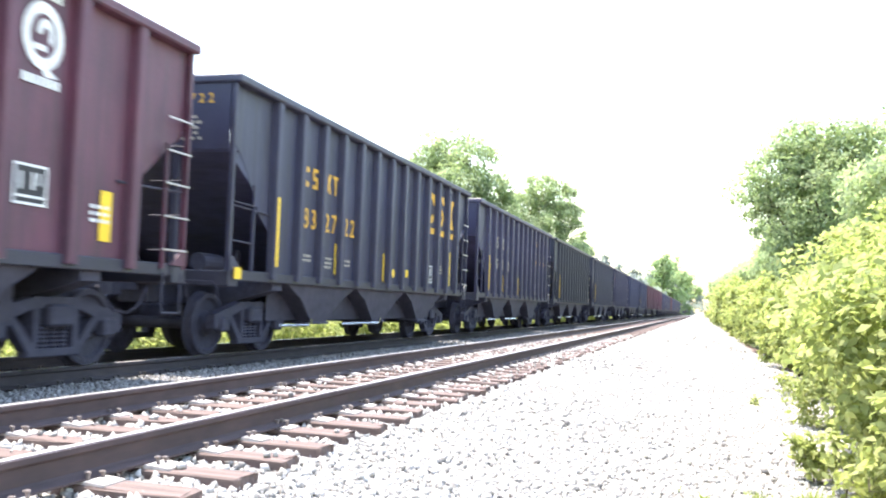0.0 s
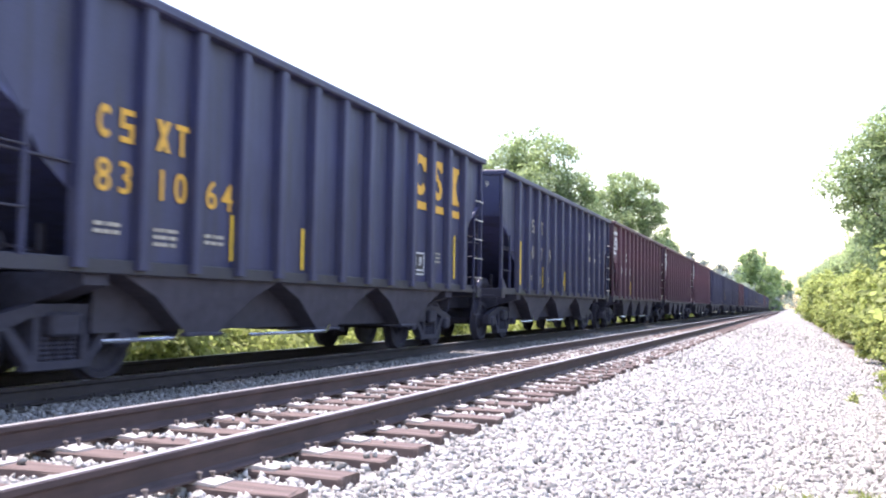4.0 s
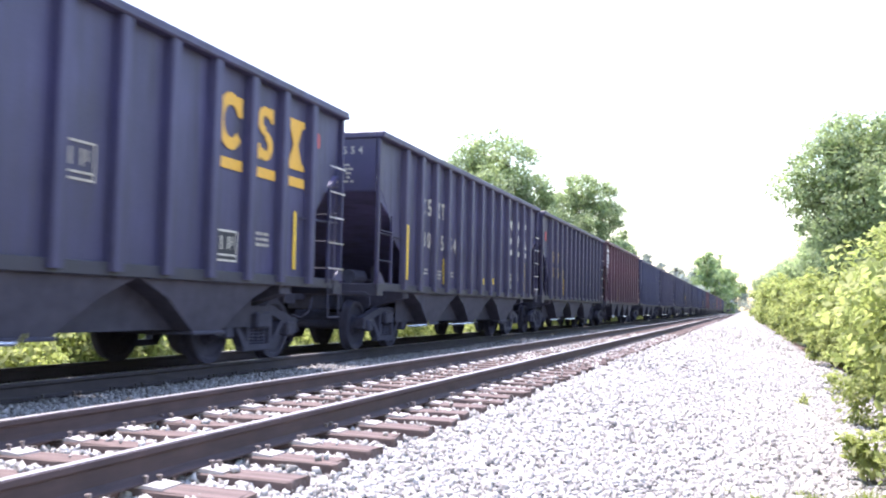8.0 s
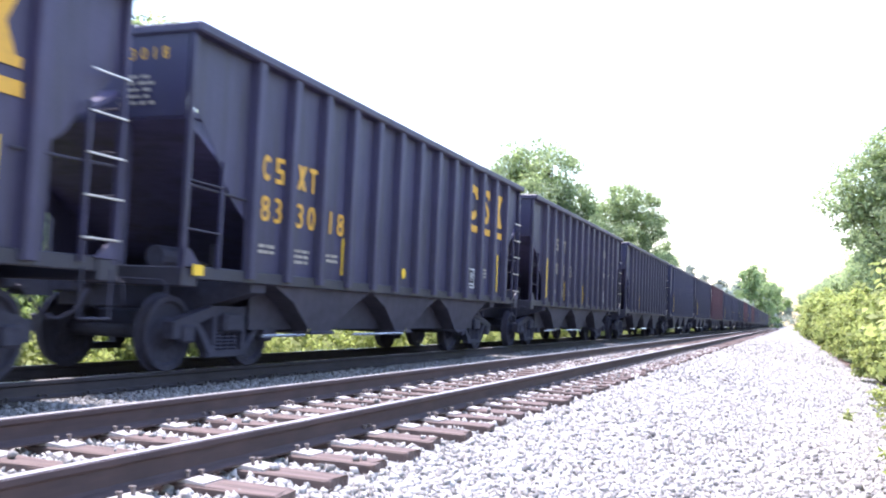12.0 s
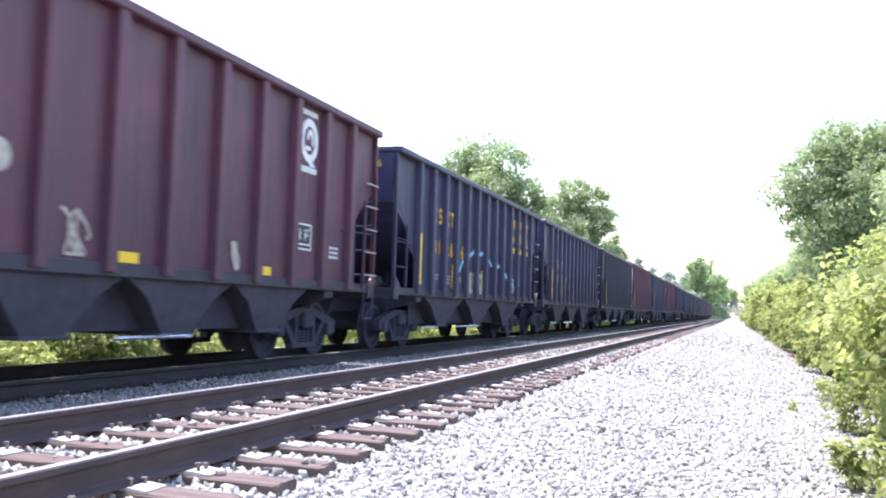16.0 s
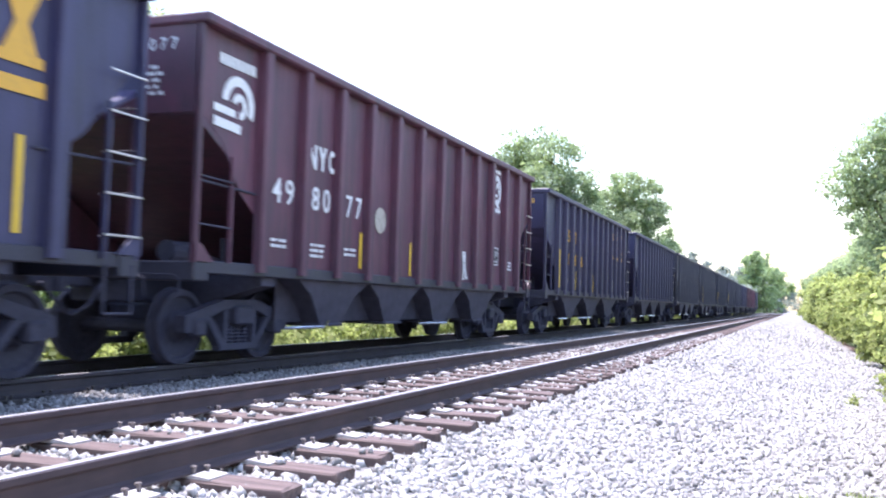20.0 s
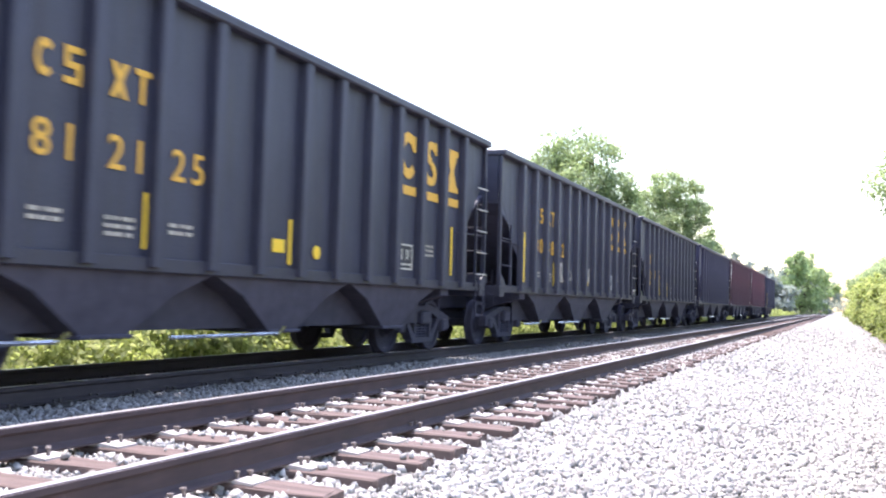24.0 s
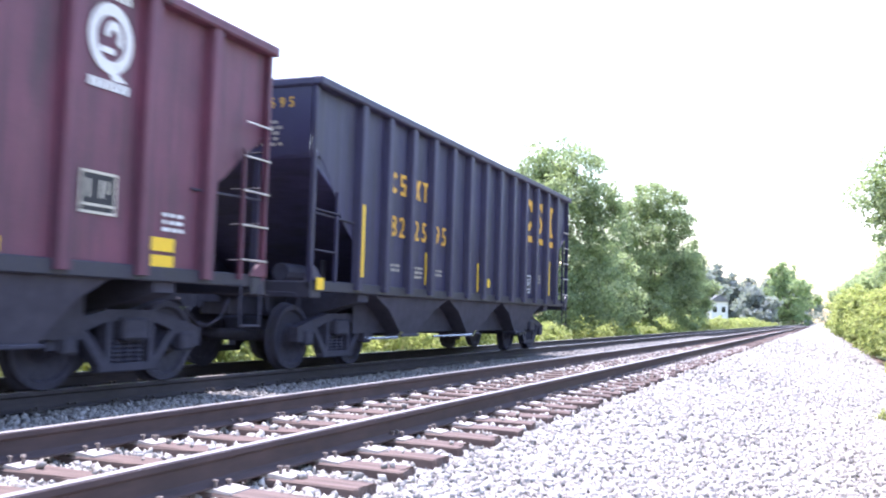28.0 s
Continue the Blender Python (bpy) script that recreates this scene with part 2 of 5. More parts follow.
# ---------------------------------------------------------------- mesh helpers
def part(name, bm, material, parent=None, label="", at=None):
    me = bpy.data.meshes.new(name)
    bm.to_mesh(me)
    bm.free()
    me.materials.append(material)
    return put(name, me, parent, label, at)


def put(name, me, parent=None, label="", at=None):
    ob = new(name, me)
    ob.parent = parent
    if at is not None:
        ob.matrix_basis = at
    if label:
        ob["label"] = label
    return ob


def shape(name, verts, faces, material, parent=None, label="", at=None):
    me = bpy.data.meshes.new(name)
    me.from_pydata(verts, [], faces)
    me.materials.append(material)
    return put(name, me, parent, label, at)


def add_box(bm, lo, hi, bevel=0.0):
    size = [h - l for l, h in zip(lo, hi)]
    r = bmesh.ops.create_cube(bm, size=1.0, matrix=Matrix.Translation([(l + h) / 2 for l, h in zip(lo, hi)]) @ Matrix.Diagonal((*size, 1)))
    if bevel:
        edges = list({e for v in r["verts"] for e in v.link_edges})
        bmesh.ops.bevel(bm, geom=edges, offset=bevel, segments=1, affect="EDGES", profile=0.5)


def box(lo, hi, bevel=0.0):
    bm = bmesh.new()
    add_box(bm, lo, hi, bevel)
    return bm


def add_rod(bm, a, b, r, sides=6):
    a, b = Vector(a), Vector(b)
    m = Matrix.Translation((a + b) / 2) @ (b - a).to_track_quat("Z", "Y").to_matrix().to_4x4()
    bmesh.ops.create_cone(bm, cap_ends=True, segments=sides, radius1=r, radius2=r, depth=(b - a).length, matrix=m)


def add_prism(bm, outline, axis, lo, hi):
    """An outline in the two other axes, drawn out along axis from lo to hi."""
    def at(p, d):
        q = list(p)
        q.insert(axis, d)
        return q
    a = [bm.verts.new(at(p, lo)) for p in outline]
    b = [bm.verts.new(at(p, hi)) for p in outline]
    n = len(outline)
    bm.faces.new(a)
    bm.faces.new(b[::-1])
    for i in range(n):
        bm.faces.new((a[i], b[i], b[(i + 1) % n], a[(i + 1) % n]))
    bmesh.ops.recalc_face_normals(bm, faces=bm.faces)


def prism(outline, axis, lo, hi):
    bm = bmesh.new()
    add_prism(bm, outline, axis, lo, hi)
    return bm


def empty(name, at=None):
    ob = new(name)
    ob.empty_display_size = 0.3
    if at is not None:
        ob.matrix_basis = at
    return ob

# ---------------------------------------------------------------- ground and track
def fast_mesh(verts, faces):
    """A mesh from arrays of places and of four-cornered faces."""
    me = bpy.data.meshes.new("mesh")
    nv, nf = len(verts), len(faces)
    me.vertices.add(nv)
    me.vertices.foreach_set("co", np.asarray(verts, np.float32).ravel())
    me.loops.add(nf * 4)
    me.loops.foreach_set("vertex_index", np.asarray(faces, np.int32).ravel())
    me.polygons.add(nf)
    me.polygons.foreach_set("loop_start", np.arange(0, nf * 4, 4, dtype=np.int32))
    me.update(calc_edges=True)
    me.validate()
    return me


def sheet(name, xs, ys, height, material):
    X, Y = np.meshgrid(xs, ys)
    Z = height(X, Y)
    v = np.stack([X, Y, Z], -1).reshape(-1, 3)
    nx, ny = len(xs), len(ys)
    i = (np.arange(ny - 1)[:, None] * nx + np.arange(nx - 1)).ravel()
    me = fast_mesh(v, np.stack([i, i + 1, i + nx + 1, i + nx], 1))
    me.materials.append(material)
    return put(name, me)


NEAR_X, FAR_X, FAR_Z = -3.9225, -7.75, -0.055   # track centres, height of the far track
BED_X = [-11.5, -10.2, -9.2, -6.3, -5.6, -4.9, -2.62, -2.4, -1.6, -0.4, 1.5, 2.6, 3.6]
BED_Z = [-1.15, -0.80, -0.262, -0.262, -0.262, -0.262, -0.262, -0.295, -0.42, -0.63, -0.76, -0.86, -1.2]


def bed_height(x):
    return np.interp(x, BED_X, BED_Z)


def bed(x, y):
    wave = 0.02 * np.sin(x * 2.3 + y * 0.7) * np.sin(y * 0.31 + 1.0)
    return bed_height(x) + wave * (x > -2.3)


far_y = np.concatenate([-np.geomspace(900, 32, 24), np.arange(-30, 60, 1.5), np.geomspace(60, 2500, 40)])
ground = sheet("ground", np.concatenate([-np.geomspace(1500, 12, 14), np.linspace(-11, 4, 12), np.geomspace(5, 1500, 14)]), far_y,
               lambda x, y: np.where(x < 2, -1.25, -0.95) + 0.1 * np.sin(x * 0.21) * np.sin(y * 0.13), GROUND)
tagged(ground, "rough grassy ground beside the railway", "ground", kind="structure")
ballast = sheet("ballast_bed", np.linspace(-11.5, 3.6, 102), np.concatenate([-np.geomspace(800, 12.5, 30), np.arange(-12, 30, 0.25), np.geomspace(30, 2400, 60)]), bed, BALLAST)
tagged(ballast, "pale crushed-stone ballast bed sloping away from the ties", "ballast", kind="structure")


def stone_mesh(x, y, z, size, rng):
    n = len(x)
    cube = np.array([[-1, -1, -1], [1, -1, -1], [1, 1, -1], [-1, 1, -1], [-1, -1, 1], [1, -1, 1], [1, 1, 1], [-1, 1, 1]]) * 0.5
    v = cube[None] * (1 + rng.uniform(-0.45, 0.25, (n, 8, 1))) + rng.uniform(-0.16, 0.16, (n, 8, 3))
    v *= size[:, None, None] * rng.uniform(0.5, 1.35, (n, 1, 3))
    q = rng.normal(size=(n, 4))
    q /= np.linalg.norm(q, axis=1, keepdims=True)
    w, a, b, c = q.T
    R = np.stack([1 - 2 * (b * b + c * c), 2 * (a * b - c * w), 2 * (a * c + b * w), 2 * (a * b + c * w), 1 - 2 * (a * a + c * c), 2 * (b * c - a * w),
                  2 * (a * c - b * w), 2 * (b * c + a * w), 1 - 2 * (a * a + b * b)], 1).reshape(n, 3, 3)
    v = np.einsum("nij,nkj->nki", R, v) + np.stack([x, y, z], 1)[:, None]
    f = np.array([[0, 3, 2, 1], [4, 5, 6, 7], [0, 1, 5, 4], [1, 2, 6, 5], [2, 3, 7, 6], [3, 0, 4, 7]])
    return fast_mesh(v.reshape(-1, 3), (f[None] + 8 * np.arange(n)[:, None, None]).reshape(-1, 4))


def scatter_stones(name, label, zones, seed, material=None):
    rng = np.random.default_rng(seed)
    xs, ys, ss = [], [], []
    for x0, x1, y0, y1, per_m2, size in zones:
        n = int((x1 - x0) * (y1 - y0) * per_m2)
        xs.append(rng.uniform(x0, x1, n)), ys.append(rng.uniform(y0, y1, n)), ss.append(size * rng.uniform(0.55, 1.35, n))
    x, y, s = map(np.concatenate, (xs, ys, ss))
    me = stone_mesh(x, y, bed(x, y) + s * rng.uniform(-0.25, 0.42, len(x)), s, rng)
    me.materials.append(material or STONE)
    return tagged(put(name, me), label, "gravel", kind="stuff")


scatter_stones("gravel", "loose grey-white crushed stone on the ballast shoulder",
               [(-2.5, 2.3, -8, 3.6, 110, 0.050), (-2.5, 1.6, 3.6, 9, 1050, 0.033), (-2.5, 2.3, 9, 18, 620, 0.038), (-2.5, 2.6, 18, 40, 210, 0.050), (-2.5, 1.9, 40, 90, 40, 0.08)], 3)
scatter_stones("track_gravel", "crushed stone between the ties of the near track",
               [(-5.85, -2.55, -6, 3.0, 90, 0.052), (-5.35, -2.55, 3.0, 16, 520, 0.038), (-5.35, -2.5, 16, 40, 120, 0.06)], 4)
# strip beside the train; shade is painted into these stones
scatter_stones("dusty_gravel", "crushed stone darkened for shade between the two tracks", [(-6.88, -5.35, 3, 24, 420, 0.034), (-6.88, -5.35, 24, 60, 120, 0.05)], 6, SHADED_STONE)


def spill_stones(count, seed):
    """Single stones that lie on top of the near track's ties."""
    rng = np.random.default_rng(seed)
    y = -7.52 + 0.597 * rng.integers(16, 60, count) + rng.uniform(-0.085, 0.085, count)
    x = NEAR_X + rng.choice([-1, 1], count) * np.where(rng.random(count) < 0.6, rng.uniform(0.02, 0.55, count), rng.uniform(1.0, 1.33, count))
    s = 0.034 * rng.uniform(0.5, 1.3, count)
    me = stone_mesh(x, y, -0.198 + s * 0.3, s, rng)
    me.materials.append(STONE)
    return tagged(put("spilled_gravel", me), "crushed stones lying on top of the ties", "gravel", kind="stuff")


spill_stones(520, 8)
RAIL_OUTLINE = [(-0.076, -0.186), (0.076, -0.186), (0.076, -0.174), (0.022, -0.158), (0.010, -0.145), (0.009, -0.058), (0.030, -0.046), (0.037, -0.038),
                (0.037, -0.010), (0.030, -0.001), (-0.030, -0.001), (-0.037, -0.010), (-0.037, -0.038), (-0.030, -0.046), (-0.009, -0.058), (-0.010, -0.145),
                (-0.022, -0.158), (-0.076, -0.174)]


def plate_mesh(material):
    bm = prism([(-0.19, -0.203), (0.20, -0.203), (0.20, -0.188), (0.085, -0.178), (-0.085, -0.178), (-0.19, -0.188)], 1, -0.095, 0.095)
    me = bpy.data.meshes.new("tie_plate")
    bm.to_mesh(me)
    bm.free()
    me.materials.append(material)
    return me


def spike_mesh(material):
    bm = bmesh.new()
    add_box(bm, (-0.008, -0.008, -0.20), (0.008, 0.008, -0.150))
    add_box(bm, (-0.022, -0.013, -0.155), (0.013, 0.013, -0.142), 0.004)
    me = bpy.data.meshes.new("spike")
    bm.to_mesh(me)
    bm.free()
    me.materials.append(material)
    return me


def tie_mesh(rng, material):
    bm = box((-1.41, -0.115, -0.38), (1.41, 0.115, -0.200), 0.012)
    bmesh.ops.subdivide_edges(bm, edges=[e for e in bm.edges if abs(e.verts[0].co.x - e.verts[1].co.x) > 1], cuts=9, use_grid_fill=True)
    for v in bm.verts:
        v.co.y += rng.uniform(-0.008, 0.008)
        v.co.z += rng.uniform(-0.006, 0.004)
        if abs(v.co.x) > 1.3:
            v.co.x += rng.uniform(-0.02, 0.02)
    me = bpy.data.meshes.new("tie")
    bm.to_mesh(me)
    bm.free()
    me.materials.append(material)
    return me


def build_track(cx, z, first, spacing, single, plated, label, wood=None, iron=None, steel=None):
    rng = random.Random(int(cx * -100))
    track = empty("railway_track", pose(cx, 0, z))
    tagged(track, label, "railway track")
    for x in (-0.7525, 0.7525):
        rail = part("rail", prism([(x + a, b) for a, b in RAIL_OUTLINE], 1, -700, 2300), steel or RAIL, track, "rust-brown steel rail")
        part("running_surface", prism([(x - 0.034, -0.006), (x - 0.026, 0.0), (x, 0.0015), (x + 0.026, 0.0), (x + 0.034, -0.006)], 1, -700, 2300), STEEL, rail, "polished bright running surface")
    ties = [tie_mesh(rng, wood or TIE) for _ in range(6)]
    plate, spike = plate_mesh(iron or PLATE), spike_mesh(iron or SPIKE)
    for i in range(single):
        y = first + i * spacing + rng.uniform(-0.025, 0.025)
        tie = put("tie", ties[rng.randrange(6)], track, "", pose(rng.uniform(-0.05, 0.05), y, rng.uniform(-0.006, 0.002), rng.uniform(-0.6, 0.6), 0, rng.uniform(-1.2, 1.2)))
        if i >= plated:
            continue
        for x in (-0.7525, 0.7525):
            put("tie_plate", plate, tie, "", pose(x, 0, 0))
            for sx, sy in ((0.088, 0.04), (0.088, -0.05), (-0.088, 0.05)) + (((0.15, 0.0),) if rng.random() < 0.4 else ()):
                put("spike", spike, tie, "", pose(x + sx, sy + rng.uniform(-0.01, 0.01), rng.uniform(-0.004, 0.012), 0, rng.uniform(-6, 6), 0 if sx > 0 else 180))
    bm = bmesh.new()
    for i in [*range(-300, 0), *range(single, single + 260)]:
        add_box(bm, (-1.41, first + i * spacing - 0.115, -0.38), (1.41, first + i * spacing + 0.115, -0.200))
    far = part("distant_tie", bm, wood or TIE, track)
    tagged(far, kind="stuff")
    return track


build_track(NEAR_X, 0.0, -7.52, 0.597, 188, 68, "empty near railway track with rusty rails on weathered wooden ties")
# far track in the copies that carry painted shade
build_track(FAR_X, FAR_Z, 0.2, 0.55, 110, 24, "railway track under the coal train, rusty rails on wooden ties", SHADED_TIE, SHADED_PLATE, SHADED_RAIL)

# ---------------------------------------------------------------- coal hopper cars
SPEED = 19.843                                       # metres a second
SIDE, SILL, SHEET = 1.60, 0.98, 1.48                 # half width over posts, height of the sill, half width of the sheets
DARK_HALF, RED_HALF, FINE_HALF = 6.65, 6.97, 6.98    # half the length of the three kinds of body
HALVES = (DARK_HALF, RED_HALF, FINE_HALF)


def posts_of(half):
    n = {DARK_HALF: 12, RED_HALF: 11, FINE_HALF: 13}[half]
    return [-half + 1.38 + i * (2 * half - 2.53) / n for i in range(n + 1)]


WHEEL_R = 0.457


def mesh_of(bm, material, name):
    me = bpy.data.meshes.new(name)
    bm.to_mesh(me)
    bm.free()
    me.materials.append(material)
    return me


def ring(bm, x0, x1, cy, cz, r0, r1, a0, a1, steps, squash=1.0):
    """A flat arc standing in the y-z plane, of a little thickness in x."""
    pts = []
    for i in range(steps + 1):
        a = radians(a0 + (a1 - a0) * i / steps)
        pts.append((math.cos(a) * squash, math.sin(a)))
    for (ca, sa), (cb, sb) in zip(pts, pts[1:]):
        add_prism(bm, [(cy + r0 * ca, cz + r0 * sa), (cy + r1 * ca, cz + r1 * sa), (cy + r1 * cb, cz + r1 * sb), (cy + r0 * cb, cz + r0 * sb)], 0, x0, x1)


CAR_Z = 0.09             # the datum of the car bodies; their wheels stand lower, on the rail
FACE = SHEET + 0.012    # the plane on which lettering is painted
INK = 0.004


def wheelset_mesh():
    bm = bmesh.new()
    profile = ((0.66, 0.085), (0.66, 0.13), (0.70, 0.19), (0.705, 0.35), (0.67, 0.39), (0.67, WHEEL_R + 0.028), (0.698, WHEEL_R + 0.026), (0.705, WHEEL_R), (0.818, WHEEL_R - 0.006),
               (0.822, 0.385), (0.775, 0.355), (0.755, 0.20), (0.80, 0.15), (0.80, 0.085))
    for s in (-1, 1):
        rows = [[bm.verts.new((s * x, r * math.cos(a * math.pi / 14), r * math.sin(a * math.pi / 14))) for a in range(28)] for x, r in profile]
        for lo, hi in zip(rows, rows[1:]):
            for a in range(28):
                bm.faces.new((lo[a], lo[(a + 1) % 28], hi[(a + 1) % 28], hi[a]))
        bmesh.ops.create_cone(bm, cap_ends=True, segments=12, radius1=0.16, radius2=0.13, depth=0.06, matrix=pose(s * 0.84, 0, 0, 0, s * 90, 0))
        for k in range(3):
            bmesh.ops.create_cone(bm, cap_ends=True, segments=6, radius1=0.02, radius2=0.02, depth=0.03,
                                  matrix=pose(s * 0.875, 0.08 * math.cos(k * 2.094), 0.08 * math.sin(k * 2.094), 0, 90, 0))
    bmesh.ops.create_cone(bm, cap_ends=True, segments=12, radius1=0.085, radius2=0.085, depth=2.0, matrix=pose(0, 0, 0, 0, 90, 0))
    bmesh.ops.recalc_face_normals(bm, faces=bm.faces)
    return bm


def side_frame_mesh(s):
    """The cast side frame of a truck: an arch with two windows over the spring nest."""
    bm = bmesh.new()
    x0, x1 = (s * 0.93, s * 1.07) if s > 0 else (s * 1.07, s * 0.93)
    add_prism(bm, [(-1.16, 0.40), (-1.16, 0.60), (-0.95, 0.66), (-0.35, 0.80), (0.35, 0.80), (0.95, 0.66), (1.16, 0.60), (1.16, 0.40),
                   (1.02, 0.40), (1.00, 0.55), (0.75, 0.55), (0.35, 0.68), (-0.35, 0.68), (-0.75, 0.55), (-1.00, 0.55), (-1.02, 0.40)], 0, x0, x1)
    for k in (-1, 1):
        add_prism(bm, [(k * 0.74, 0.56), (k * 0.62, 0.58), (k * 0.30, 0.24), (k * 0.42, 0.20)], 0, x0, x1)
        add_prism(bm, [(k * 0.36, 0.22), (k * 0.28, 0.22), (k * 0.28, 0.70), (k * 0.36, 0.70)], 0, x0, x1)
    add_box(bm, (x0, -0.44, 0.16), (x1, 0.44, 0.25), 0.01)
    return bm


def spring_mesh():
    """One coil spring as a ribbed column."""
    bm = bmesh.new()
    rows = []
    for k in range(11):
        r = 0.072 if k % 2 else 0.052
        rows.append([bm.verts.new((r * math.cos(a * math.pi / 4), r * math.sin(a * math.pi / 4), 0.25 + k * 0.023)) for a in range(8)])
    for lo, hi in zip(rows, rows[1:]):
        for a in range(8):
            bm.faces.new((lo[a], lo[(a + 1) % 8], hi[(a + 1) % 8], hi[a]))
    return bm


def build_truck(car, y):
    truck = empty("truck", pose(0, y, FAR_Z - CAR_Z))
    truck.parent = car
    for s in (-1, 1):
        part("side_frame", side_frame_mesh(s), CHASSIS, truck, "cast steel truck side frame")
        if s > 0:
            coil = mesh_of(spring_mesh(), CHASSIS, "spring")
            for y2 in (-0.16, 0.0, 0.16):
                put("spring", coil, truck, "", pose(s * 1.0, y2, 0))
        for k in (-0.89, 0.89):
            part("bearing_cap", box((-0.08, -0.11, -0.11), (0.08, 0.11, 0.11), 0.03), CHASSIS, truck, "", pose(s * 1.04, k, 0.46))
    part("bolster", box((-1.15, -0.20, 0.48), (1.15, 0.20, 0.72), 0.03), CHASSIS, truck)
    for k in (-0.89, 0.89):
        part("wheelset", wheelset_mesh(), CHASSIS, truck, "dark steel wheels on their axle", pose(0, k, WHEEL_R))
    return truck


def car_top(red):
    return 3.88 if red else 3.81


def side_sheet_mesh(s, square, HALF):
    """One side: full length at the top, cut away towards the ends below the slope of the hopper."""
    cut, TOP = 1.38, car_top(square)
    low, mid, high = SILL + 0.10, 1.95, 2.85 if square else 3.05
    out = [(-HALF + cut, low), (HALF - 1.15, low), (HALF - 1.15, mid), (HALF - 0.8, mid + 0.22), (HALF, high), (HALF, TOP - 0.06), (-HALF, TOP - 0.06),
           (-HALF, high), (-HALF + 0.55, mid + 0.55), (-HALF + 0.95, mid), (-HALF + cut, mid - 0.3)]
    x0, x1 = sorted((s * (SHEET - 0.008), s * SHEET))
    return prism(out, 0, x0, x1)


def post_mesh(s, TOP, low=SILL + 0.02):
    w = 0.085
    return prism([(s * SHEET, -w - 0.012), (s * (SIDE - 0.02), -w), (s * SIDE, -w + 0.02), (s * SIDE, w - 0.02), (s * (SIDE - 0.02), w), (s * SHEET, w + 0.012)], 2, low, TOP - 0.10)


def bay_mesh(s, step):
    """One side of a hopper bay: a chute that tapers from the side sill down to its door."""
    bm = bmesh.new()
    w = step / 2 - 0.02
    top = [(s * 1.46, -w, SILL - 0.02), (s * 1.46, w, SILL - 0.02), (s * 0.3, w, SILL - 0.02), (s * 0.3, -w, SILL - 0.02)]
    m = w * 0.62
    mid = [(s * 1.44, -m, 0.74), (s * 1.44, m, 0.74), (s * 0.3, m, 0.74), (s * 0.3, -m, 0.74)]
    bot = [(s * 1.38, -0.32, 0.34), (s * 1.38, 0.32, 0.34), (s * 0.3, 0.32, 0.34), (s * 0.3, -0.32, 0.34)]
    rows = [[bm.verts.new(p) for p in ps] for ps in (top, mid, bot)]
    bm.faces.new(rows[0]), bm.faces.new(rows[2][::-1])
    for a, b in zip(rows, rows[1:]):
        for i in range(4):
            bm.faces.new((a[i], b[i], b[(i + 1) % 4], a[(i + 1) % 4]))
    bmesh.ops.recalc_face_normals(bm, faces=bm.faces)
    return bm


